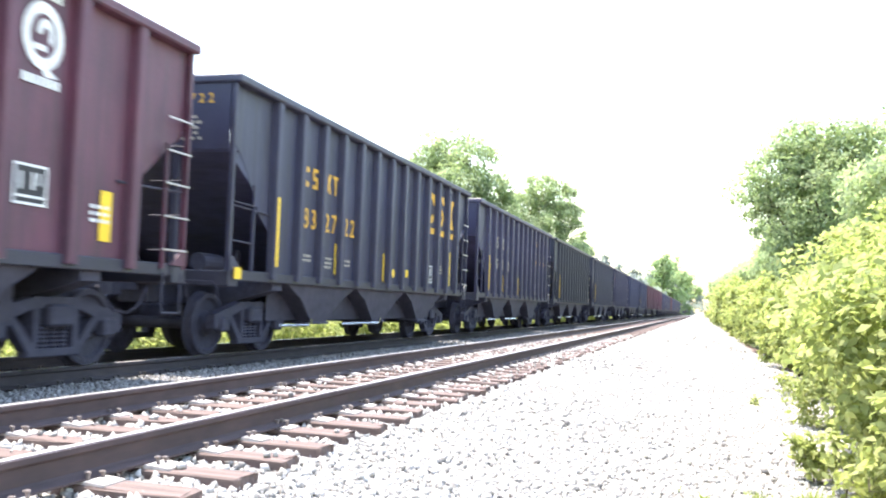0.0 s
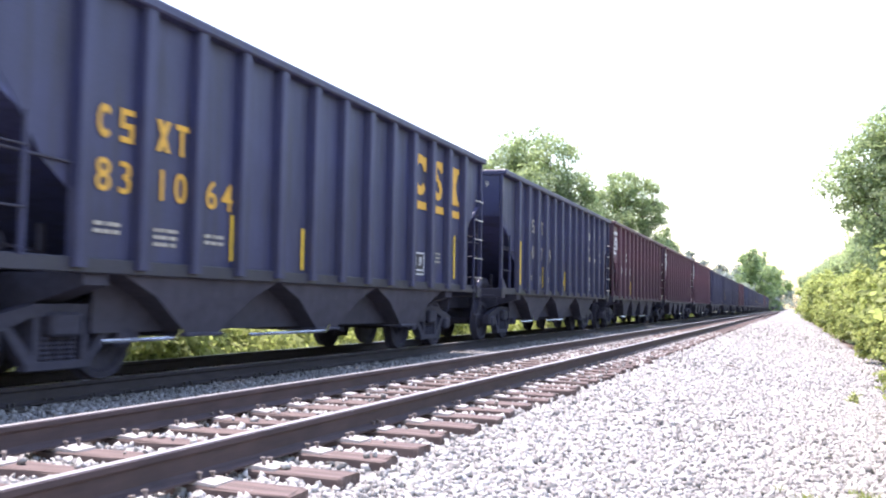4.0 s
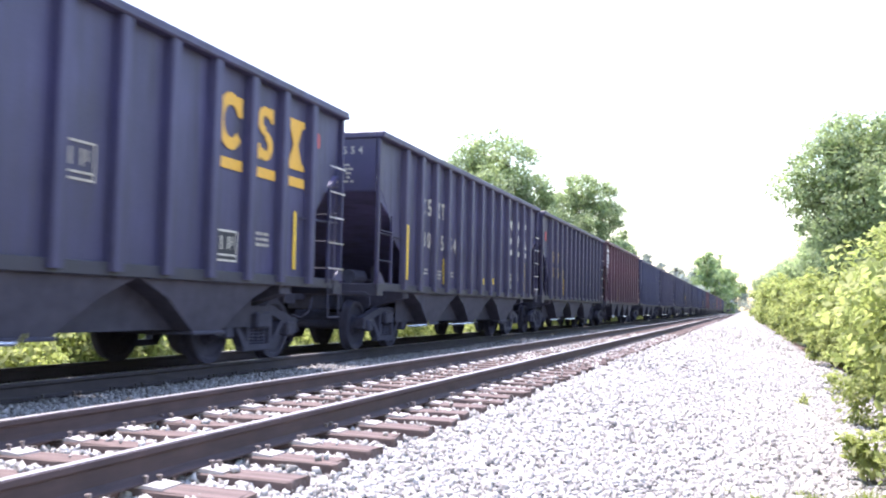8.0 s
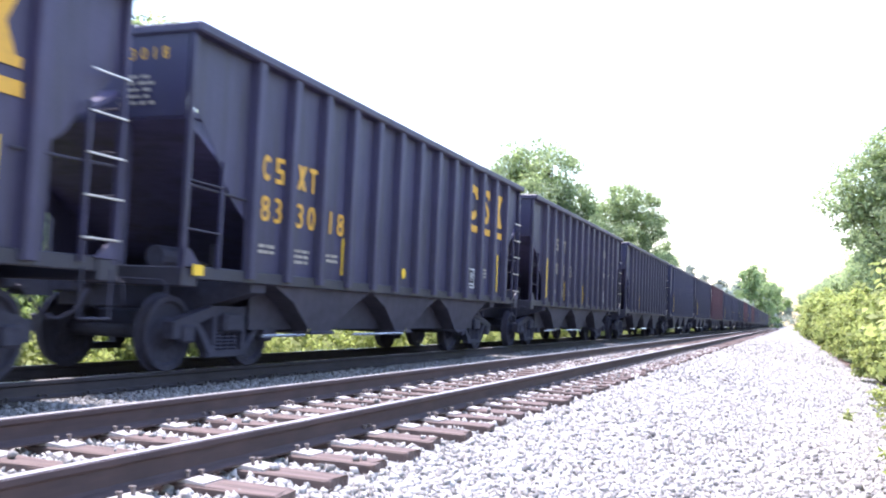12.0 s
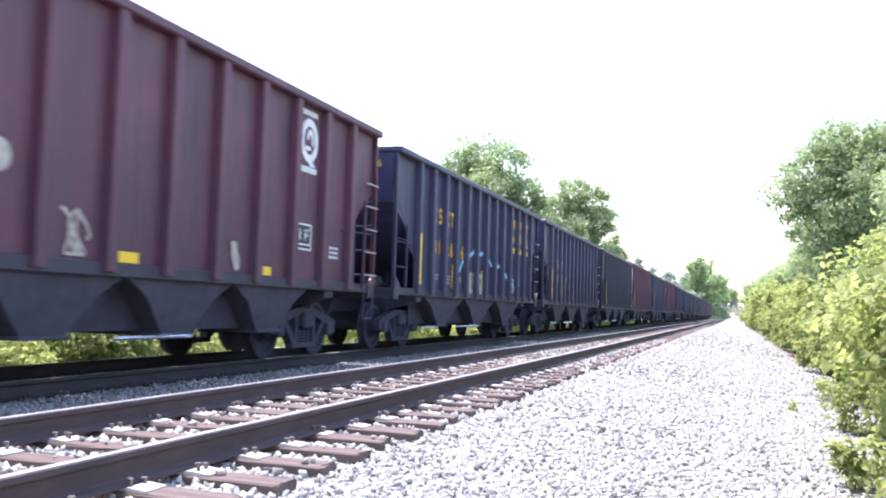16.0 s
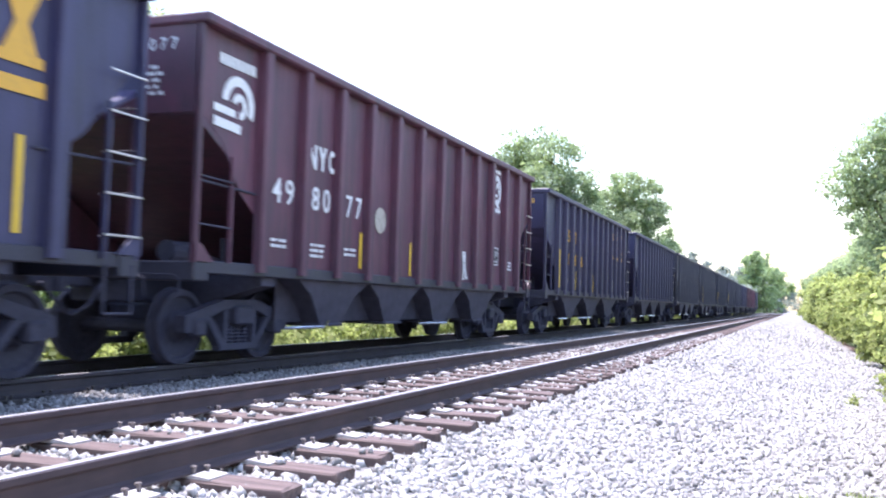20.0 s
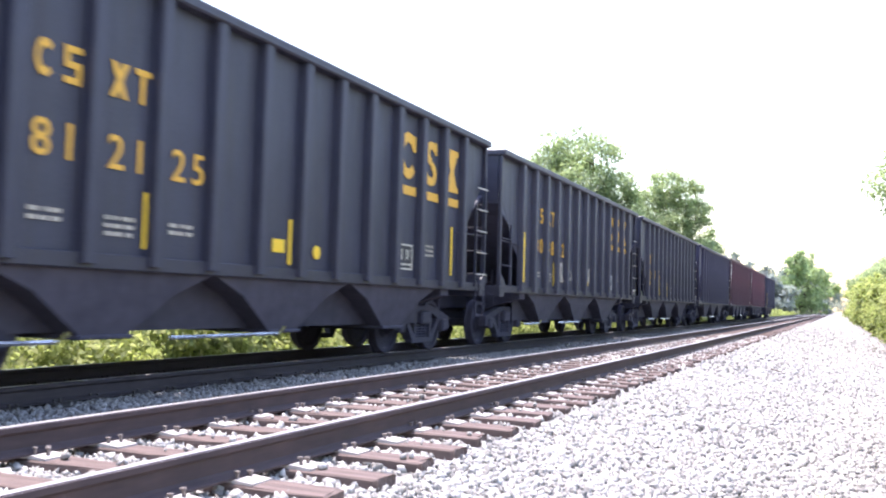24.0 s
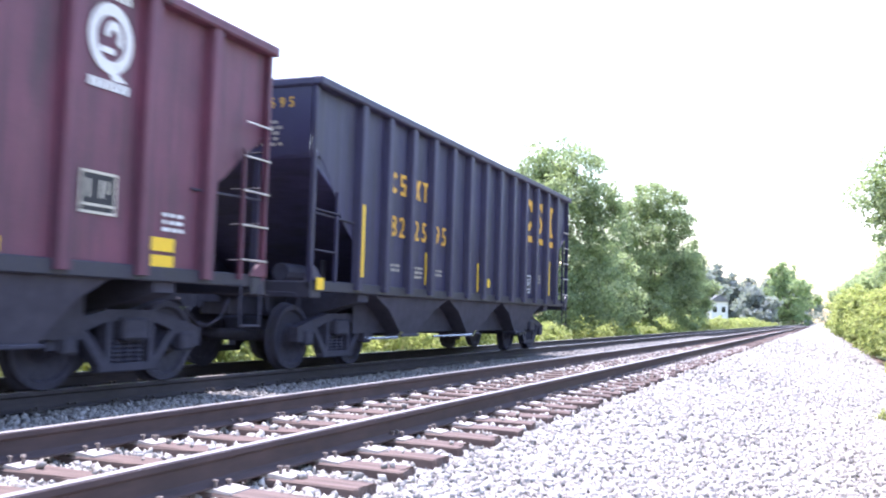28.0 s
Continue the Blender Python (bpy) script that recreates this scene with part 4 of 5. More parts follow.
def dot_mesh(material, r):
    key = ("dot", material.name, r)
    if key not in LETTER:
        bm = bmesh.new()
        bmesh.ops.create_cone(bm, cap_ends=True, segments=16, radius1=r, radius2=r, depth=INK, matrix=pose(INK / 2, 0, 0, 0, 90, 0))
        LETTER[key] = mesh_of(bm, material, "dot")
    return LETTER[key]


DIGITS = make_digits()
# index along the train, red?, road number, panel of the first pair, colour of the mark
CONSIST = [(-1, 1, "498012", 0, "w"), (0, 0, "832722", 1, "y"), (1, 0, "809123", 1, "y"), (2, 0, "831002", 1, "y"),
           (3, 0, "822677", 1, "y"), (4, 0, "832756", 0, "y"), (5, 0, "831064", 0, "y"), (6, 0, "802719", 1, "w"), (7, 1, "498339", 0, "w"), (8, 1, "498538", 0, "w"),
           (9, 1, "497626", 0, "w"), (10, 0, "833064", 0, "y"), (11, 0, "801554", 1, "w"), (12, 0, "830509", 0, "f"), (13, 1, "498593", 0, "w"), (14, 0, "487702", 0, "y"),
           (15, 0, "487457", 0, "y"), (16, 0, "833018", 0, "y"), (17, 0, "801133", 1, "w"), (18, 0, "830148", 0, "w"), (19, 0, "822648", 1, "y"), (20, 0, "812608", 1, "y"),
           (21, 1, "496605", 0, "w"), (22, 0, "812636", 1, "y"), (23, 0, "802419", 1, "w"), (24, 0, "37005", 1, "n"), (25, 2, "495284", 1, "w"), (26, 0, "805462", 1, "y"),
           (27, 1, "498077", 0, "w"), (28, 0, "812088", 1, "y"), (29, 0, "831110", 0, "w"), (30, 0, "831461", 0, "y"), (31, 0, "806073", 1, "y"), (32, 0, "812125", 1, "y"),
           (33, 0, "808822", 1, "y"), (34, 0, "488036", 0, "y"), (35, 0, "488453", 0, "y"), (36, 1, "497094", 0, "w"), (37, 1, "496385", 0, "w"), (38, 0, "822595", 1, "y")]
TINTS = [(0.042, 0.039, 0.104), (0.038, 0.038, 0.106), (0.047, 0.041, 0.098), (0.034, 0.039, 0.112)]


# cars whose paint is plainly blacker or less violet than the rest
HUES = {0: (0.028, 0.03, 0.066), 1: (0.034, 0.033, 0.082), 2: (0.021, 0.024, 0.044), 3: (0.032, 0.034, 0.068), 24: (0.022, 0.026, 0.062), 30: (0.042, 0.044, 0.07),
        31: (0.038, 0.041, 0.066), 32: (0.024, 0.027, 0.052), 33: (0.04, 0.042, 0.07), 34: (0.041, 0.043, 0.074)}
# how far each car's rear runs behind an even spacing of 14.6 m
DRIFT = [0.04, -0.15, -0.17, -0.2, 0.1, -0.1, 0.2, 0.4, 0.65, 1.2, 1.72, 1.55, 1.8, 1.25, 1.8, 1.57, 1.6, 1.33, 1.3, 1.35, 1.48, 1.15, 1.52, 1.25, 0.95, 0.72, 0.14, 0.02,
         0.28, 0.55, 0.9, 1.2, 0.93, 0.62, 0.16, -0.25, -0.45, -0.25, 0.03, -0.2]


def start_y(k):
    """Where the middle of car k stands at 0 s."""
    red = CONSIST[k + 1][1]
    return 24.93 + 14.6 * k + DRIFT[k + 1] - HALVES[red]


def build_train():
    masters = {kind: build_car(kind) for kind in (0, 1, 2)}
    fresh = {0: True, 1: True, 2: True}
    rng = random.Random(7)
    cars = []
    for k, red, number, first, mark in CONSIST:
        at = pose(FAR_X, start_y(k), CAR_Z)
        car = masters[red] if fresh[red] else copy_thing(masters[red], at)
        car.matrix_basis = at
        fresh[red] = False
        cars.append(car)
    for car, (k, red, number, first, mark) in zip(cars, CONSIST):
        letter_car(car, red, number, first, mark, rng)
        shade = rng.uniform(0.76, 1.08)
        tint = (0.142, 0.041, 0.072) if red else rng.choice(TINTS)
        if k in HUES:
            tint, shade = HUES[k], 1.0
        for o in car.children_recursive:
            grimy = o.name.startswith(("end_sill", "side_sill"))
            # recess light put into the slope sheets' tint: darker on red, brighter on dark
            recess_tone = (0.7 if red else 1.6) if o.name.startswith("slope_sheet") else 1.0
            o.color = (0.026, 0.026, 0.042, 1) if grimy else (*[c * shade * recess_tone for c in tint], 1)
        what = "maroon" if red else "dark blue-black"
        extra = "white emblems and numbers" if red else {"y": "yellow lettering", "f": "faded yellow lettering", "w": "faded pale lettering", "n": "small pale lettering"}[mark]
        tagged(car, f"weathered {what} coal hopper with {extra}", "railway car", "cars of the coal train")
    return cars


def stroke(points, width, material, name="graffiti"):
    """A sprayed line through points (y, z), as one thin ribbon."""
    bm = bmesh.new()
    pts = [Vector(p) for p in points]
    left, right = [], []
    for i, p in enumerate(pts):
        d = (pts[min(i + 1, len(pts) - 1)] - pts[max(i - 1, 0)]).normalized()
        n = Vector((-d.y, d.x)) * width / 2
        left.append(p + n), right.append(p - n)
    a = [bm.verts.new((INK, *p)) for p in left]
    b = [bm.verts.new((INK, *p)) for p in right]
    c = [bm.verts.new((0, *p)) for p in left]
    d = [bm.verts.new((0, *p)) for p in right]
    for i in range(len(pts) - 1):
        bm.faces.new((a[i], b[i], b[i + 1], a[i + 1]))
        bm.faces.new((a[i], a[i + 1], c[i + 1], c[i]))
        bm.faces.new((b[i + 1], b[i], d[i], d[i + 1]))
    bmesh.ops.recalc_face_normals(bm, faces=bm.faces)
    return mesh_of(bm, material, name)


def scrawl(car, y, z0, z1, width, seed, material, turns=5, line=0.035):
    """A few looping sprayed strokes that cannot be read."""
    r = random.Random(seed)
    for s in range(r.randint(2, 3)):
        a, pts = r.uniform(0, 6), []
        cy, cz = y + r.uniform(-0.2, 0.2) * width, r.uniform(z0 + 0.2, z1 - 0.2)
        for i in range(turns * 5):
            a += r.uniform(0.25, 0.6)
            q = 0.5 + 0.5 * math.sin(i * 0.7 + seed)
            pts.append((cy + math.cos(a) * width * 0.42 * q, min(z1, max(z0, cz + math.sin(a * 0.8 + s) * (z1 - z0) * 0.5))))
        put("graffiti", stroke(pts, line, material), car, "sprayed scrawl", pose(FACE + 0.001 * s, 0, 0))


def dress_cars(cars):
    by = {k: car for car, (k, *_) in zip(cars, CONSIST)}
    kind = {k: red for k, red, *_ in CONSIST}

    def centre(k):
        p = posts_of(HALVES[kind[k]])
        return [(a + b) / 2 for a, b in zip(p, p[1:])]

    # car, panel, low, high, width, colour
    for k, i, lo, hi, w, mat in ((3, 5, 1.25, 1.95, 0.55, WHITE), (12, 4, 1.45, 1.95, 0.4, WHITE), (12, 5, 1.4, 1.85, 0.4, WHITE), (12, 6, 1.4, 1.9, 0.45, WHITE), (12, 8, 1.65, 1.95, 0.6, WHITE),
                                 (14, 10, 1.4, 1.95, 0.4, WHITE), (19, 4, 1.2, 1.6, 0.4, PALE), (20, 3, 1.2, 2.1, 0.5, BLUE), (20, 6, 1.15, 1.9, 0.35, WHITE), (20, 0, 1.3, 2.2, 0.3, PALE),
                                 (21, 4, 1.15, 1.65, 0.45, PALE), (21, 7, 1.15, 1.5, 0.25, PALE), (25, 3, 1.65, 2.35, 0.5, PALE),
                                 (27, 7, 1.1, 1.7, 0.35, WHITE), (33, 3, 1.3, 1.75, 0.6, PALE), (33, 4, 1.35, 1.7, 0.6, PALE), (33, 6, 1.35, 1.7, 0.5, PALE), (34, 5, 1.2, 1.6, 0.5, WHITE),
                                 (37, 1, 1.55, 1.95, 0.6, PALE), (36, 8, 1.08, 1.7, 0.4, PALE), (37, 2, 1.6, 1.85, 0.3, PALE), (30, 4, 1.3, 1.8, 0.4, PALE), (7, 5, 1.5, 2.0, 0.7, PALE)):
        scrawl(by[k], centre(k)[i - 11 if i > 7 else i], lo, hi, w, k * 13 + i, mat)
    # the pale blue arch sprayed across one car
    c = centre(22)
    arch = [(c[3] - 0.35, 1.15), (c[3] - 0.1, 1.55), (c[3] + 0.3, 1.85), (c[4], 2.02), (c[4] + 0.35, 2.16), (c[5], 2.12), (c[5] + 0.4, 2.16), (c[6], 2.02), (c[6] + 0.4, 1.86), (c[7], 1.88),
            (c[7] + 0.3, 1.92), (c[8], 1.75), (c[8] + 0.35, 1.62), (c[9] - 0.1, 1.52), (c[9] + 0.25, 1.4), (c[10] - 0.1, 1.12)]
    put("graffiti", stroke(arch, 0.10, BLUE), by[22], "pale blue sprayed arch across the side", pose(FACE, 0, 0))
    # a sprayed tulip of long loops and a thick white scribble beside it
    c = 1.80
    for pts in ([(0.16, 2.5), (-0.1, 2.38), (-0.58, 2.2), (-0.62, 1.6), (-0.5, 1.25), (-0.3, 1.06)], [(0.1, 2.45), (-0.2, 1.95), (-0.32, 1.5), (-0.27, 1.2), (-0.2, 1.06)],
                [(0.2, 2.45), (0.0, 1.9), (-0.15, 1.45), (-0.1, 1.1)], [(0.3, 2.45), (0.36, 1.9), (0.35, 1.5), (0.25, 1.12)], [(0.4, 2.4), (0.78, 1.9), (0.75, 1.5), (0.5, 1.1)],
                [(0.4, 2.45), (0.7, 2.12), (1.2, 2.02), (1.45, 2.0)], [(1.04, 1.85), (1.0, 1.5), (0.8, 1.17), (0.3, 1.06)], [(0.24, 2.3), (0.2, 1.8), (0.16, 1.3)], [(1.05, 2.6), (0.98, 2.35), (1.0, 2.2)]):
        put("graffiti", stroke([(c + y, z) for y, z in pts], 0.055, SPRAY), by[25], "pale sprayed loop", pose(FACE, 0, 0))
    c = 0.92
    for pts in ([(-0.42, 1.06), (-0.35, 1.4), (-0.12, 1.75), (-0.35, 2.15), (0.08, 2.0), (0.22, 1.75), (0.0, 1.58), (0.22, 1.45), (0.2, 1.06)], [(-0.45, 1.55), (-0.2, 1.6), (0.05, 1.5), (-0.15, 1.3), (-0.38, 1.45)],
                [(-0.3, 1.06), (-0.1, 1.22), (0.1, 1.06)], [(-0.2, 1.75), (-0.25, 1.95)], [(-0.45, 1.08), (0.22, 1.08)]):
        put("graffiti", stroke([(c + y, z) for y, z in pts], 0.085, WHITE), by[25], "thick white sprayed scribble", pose(FACE, 0, 0))
    c = centre(22)
    for dy in (0.0, 0.5, 1.1):
        scrawl(by[22], c[4] + dy, 1.1, 1.6, 0.7, 40 + int(dy * 10), PALE, 6, 0.05)
    # car, panel, shift, height, width, tall
    for k, i, dy, z, w, h, mat in ((4, -1, 0, 3.05, 0.2, 0.28, RED), (4, 10, 0.72, 3.2, 0.14, 0.22, RED), (10, -1, 0, 3.05, 0.2, 0.28, RED), (10, 10, 0.72, 3.2, 0.14, 0.22, RED),
                                   (12, -1, 0, 3.05, 0.2, 0.3, RED), (12, 10, 0.72, 3.2, 0.16, 0.22, RED), (30, 10, 0.72, 3.2, 0.16, 0.22, RED), (9, 2, 0.3, 1.52, 0.36, 0.5, DULL_RED),
                                   (12, 2, 0, 1.74, 0.42, 0.11, REFLECT), (12, 4, 0, 1.25, 0.4, 0.11, REFLECT), (12, 6, 0, 1.22, 0.4, 0.11, REFLECT), (12, 8, -0.3, 1.24, 0.2, 0.11, REFLECT),
                                   (13, 2, -0.2, 1.74, 0.46, 0.13, REFLECT), (13, 3, 0.1, 1.30, 0.18, 0.34, REFLECT), (13, 4, -0.25, 1.62, 0.4, 0.12, REFLECT), (13, 6, -0.3, 1.50, 0.36, 0.12, REFLECT), (13, 8, -0.2, 1.42, 0.36, 0.12, REFLECT), (13, 9, 0.0, 1.17, 0.16, 0.3, REFLECT), (9, 0, -0.38, 1.9, 0.07, 1.0, REFLECT),
                                   (30, 0, 0, 1.62, 0.5, 0.26, REFLECT), (30, 10, -0.25, 1.70, 0.42, 0.24, REFLECT), (34, 0, 0, 1.62, 0.46, 0.28, REFLECT), (35, 4, 0.2, 1.3, 0.12, 0.5, REFLECT),
                                   (36, 0, 0, 1.62, 0.46, 0.12, REFLECT), (37, 0, 0, 1.74, 0.46, 0.14, REFLECT), (37, 2, 0, 1.30, 0.46, 0.12, REFLECT), (37, 4, 0, 1.36, 0.24, 0.14, REFLECT),
                                   (37, 10, -0.2, 1.33, 0.46, 0.14, REFLECT), (37, 10, -0.2, 1.15, 0.46, 0.14, REFLECT), (37, 8, -0.3, 1.18, 0.34, 0.14, REFLECT), (36, 7, 0, 1.2, 0.34, 0.12, REFLECT), (36, 10, 0, 1.4, 0.3, 0.14, REFLECT),
                                   (21, 0, 0, 1.6, 0.4, 0.14, REFLECT), (21, 3, -0.2, 1.17, 0.46, 0.12, REFLECT), (21, 5, -0.2, 1.17, 0.46, 0.12, REFLECT), (21, 8, -0.2, 1.17, 0.34, 0.12, REFLECT), (25, 6, 1.46, 1.65, 0.09, 0.5, REFLECT), (25, 6, 3.12, 1.56, 0.08, 0.6, REFLECT), (25, 6, -0.1, 1.46, 0.42, 0.30, REFLECT), (-1, 10, 0.1, 1.55, 0.2, 0.55, REFLECT), (25, -1, 0.55, 1.7, 0.07, 0.9, REFLECT), (38, -1, -0.55, 1.05, 0.2, 0.16, REFLECT),
                                   (0, -1, -0.55, 1.05, 0.2, 0.16, REFLECT), (16, -1, -0.5, 1.05, 0.2, 0.12, REFLECT)):
        c = centre(k)
        y = (c[0] - 1.1 if i < 0 else c[i - 11] if i > 7 else c[i]) + dy
        put("reflector" if mat is REFLECT else "tag", stripe_mesh(w, h, mat), by[k], "yellow reflective patch" if mat is REFLECT else "faded red square tag", pose(FACE if z > 1.1 else SIDE, y, z))
    for k, i, r in ((27, 3, 0.21), (25, 4, 0.2), (36, 3, 0.2), (37, 3, 0.22), (7, 4, 0.14), (21, 3, 0.16)):
        on_side("dot", dot_mesh(PALE, r), by[k], centre(k)[i], 1.98, "pale round patch")
    for k in (4, 10, 23):
        on_side("data_panel", plate_frame(PALE), by[k], centre(k)[6] - (0.1 if k == 10 else 0.0), 2.08 if k == 10 else 1.86)


TRAIN = build_train()
dress_cars(TRAIN)

# ---------------------------------------------------------------- plants
def leaf_mesh(centres, normals, sizes, rng):
    """One small folded leaf at each place, as two-triangle blades (one island each)."""
    n = len(centres)
    d = rng.normal(size=(n, 3))
    d -= normals * (d * normals).sum(1, keepdims=True)
    d /= np.linalg.norm(d, axis=1, keepdims=True) + 1e-9
    e = np.cross(normals, d)
    s = sizes[:, None]
    a, b = centres - d * s, centres + d * s
    c, f = centres + e * s * 0.55 + normals * s * 0.2, centres - e * s * 0.55 + normals * s * 0.2
    v = np.stack([a, c, b, f], 1).reshape(-1, 3)
    return fast_mesh(v, np.arange(4 * n).reshape(-1, 4))


def crown(lobes, clumps, leaves, size, spread, rng):
    """Leaves in clumps over the outer part of the lobes (x, y, z, rx, ry, rz)."""
    vol = np.array([l[3] * l[4] + l[4] * l[5] + l[3] * l[5] for l in lobes])
    pick = rng.choice(len(lobes), clumps, p=vol / vol.sum())
    L = np.array(lobes)[pick]
    u = rng.normal(size=(clumps, 3))
    u /= np.linalg.norm(u, axis=1, keepdims=True)
    r = rng.uniform(0.55, 1.08, (clumps, 1)) ** 0.7
    cc = L[:, :3] + u * r * L[:, 3:]
    own = np.repeat(np.arange(clumps), leaves)
    off = rng.normal(size=(len(own), 3)) * spread * rng.uniform(0.5, 1.3, clumps)[own][:, None]
    off *= np.minimum(1.0, 1.9 * spread / (np.linalg.norm(off, axis=1, keepdims=True) + 1e-9))
    off[:, 2] *= 0.7
    p = cc[own] + off
    nrm = u[own] * 0.7 + rng.normal(size=p.shape) * 0.6 + np.array([0, 0, 0.65])
    nrm /= np.linalg.norm(nrm, axis=1, keepdims=True)
    return leaf_mesh(p, nrm, size * rng.uniform(0.6, 1.3, len(own)), rng), cc


def limb(bm, a, b, r0, r1, bends, rng, sides=6):
    a, b = Vector(a), Vector(b)
    last, lr = a, r0
    for i in range(1, bends + 1):
        f = i / bends
        p = a.lerp(b, f) + Vector((rng.uniform(-1, 1), rng.uniform(-1, 1), rng.uniform(-0.5, 0.5))) * (b - a).length * 0.05 * (f < 1)
        r = r0 + (r1 - r0) * f
        m = Matrix.Translation((last + p) / 2) @ (p - last).to_track_quat("Z", "Y").to_matrix().to_4x4()
        bmesh.ops.create_cone(bm, cap_ends=True, segments=sides, radius1=lr, radius2=r, depth=(p - last).length * 1.04, matrix=m)
        last, lr = p, r


def build_plant(name, x, y, z, lobes, clumps, leaves, size, spread, trunk, material, label, category, seed, group=""):
    """A tree or shrub: tapered trunk with limbs to its lobes, and a crown of single leaves in clumps."""
    rng = np.random.default_rng(seed)
    plant = empty(name, pose(x, y, z))
    tagged(plant, label, category, group)
    me, cc = crown(lobes, clumps, leaves, size, spread, rng)
    me.materials.append(material)
    put("crown", me, plant)
    bm = bmesh.new()
    r = random.Random(seed)
    zmid = min(l[2] for l in lobes)
    limb(bm, (0, 0, -0.4), (0, 0, zmid), trunk, trunk * 0.6, 4, r, 8)
    for l in lobes:
        limb(bm, (0, 0, zmid * r.uniform(0.5, 0.95)), (l[0], l[1], l[2] + l[5] * 0.5), trunk * 0.45, trunk * 0.08, 4, r)
    for c in cc[:: max(1, len(cc) // 24)]:
        l = lobes[r.randrange(len(lobes))]
        limb(bm, (l[0], l[1], l[2] - 0.2 * l[5]), tuple(c), trunk * 0.14, trunk * 0.04, 2, r, 4)
    part("trunk", bm, BARK, plant)
    return plant


def shrub_lobes(w, h, rng, n=5):
    return [(rng.uniform(-0.6, 0.6) * w, rng.uniform(-0.8, 0.8) * w, h * rng.uniform(0.25, 0.75), w * rng.uniform(0.4, 0.65), w * rng.uniform(0.4, 0.7), h * rng.uniform(0.25, 0.38)) for _ in range(n)]


def tree_lobes(w, h, rng, n=9, low=0.3):
    out = []
    for i in range(n):
        f = i / (n - 1)
        wide = w * math.sin(math.pi * (0.18 + 0.72 * f)) ** 0.8
        a = i * 2.4 + rng.uniform(-0.4, 0.4)
        wide *= rng.uniform(0.85, 1.1)
        out.append((math.cos(a) * wide * 0.5 * (f < 0.95), math.sin(a) * wide * 0.5 * (f < 0.95), h * (low + (0.92 - low) * f), wide * rng.uniform(0.42, 0.6), wide * rng.uniform(0.42, 0.6), h * rng.uniform(0.09, 0.15)))
    return out


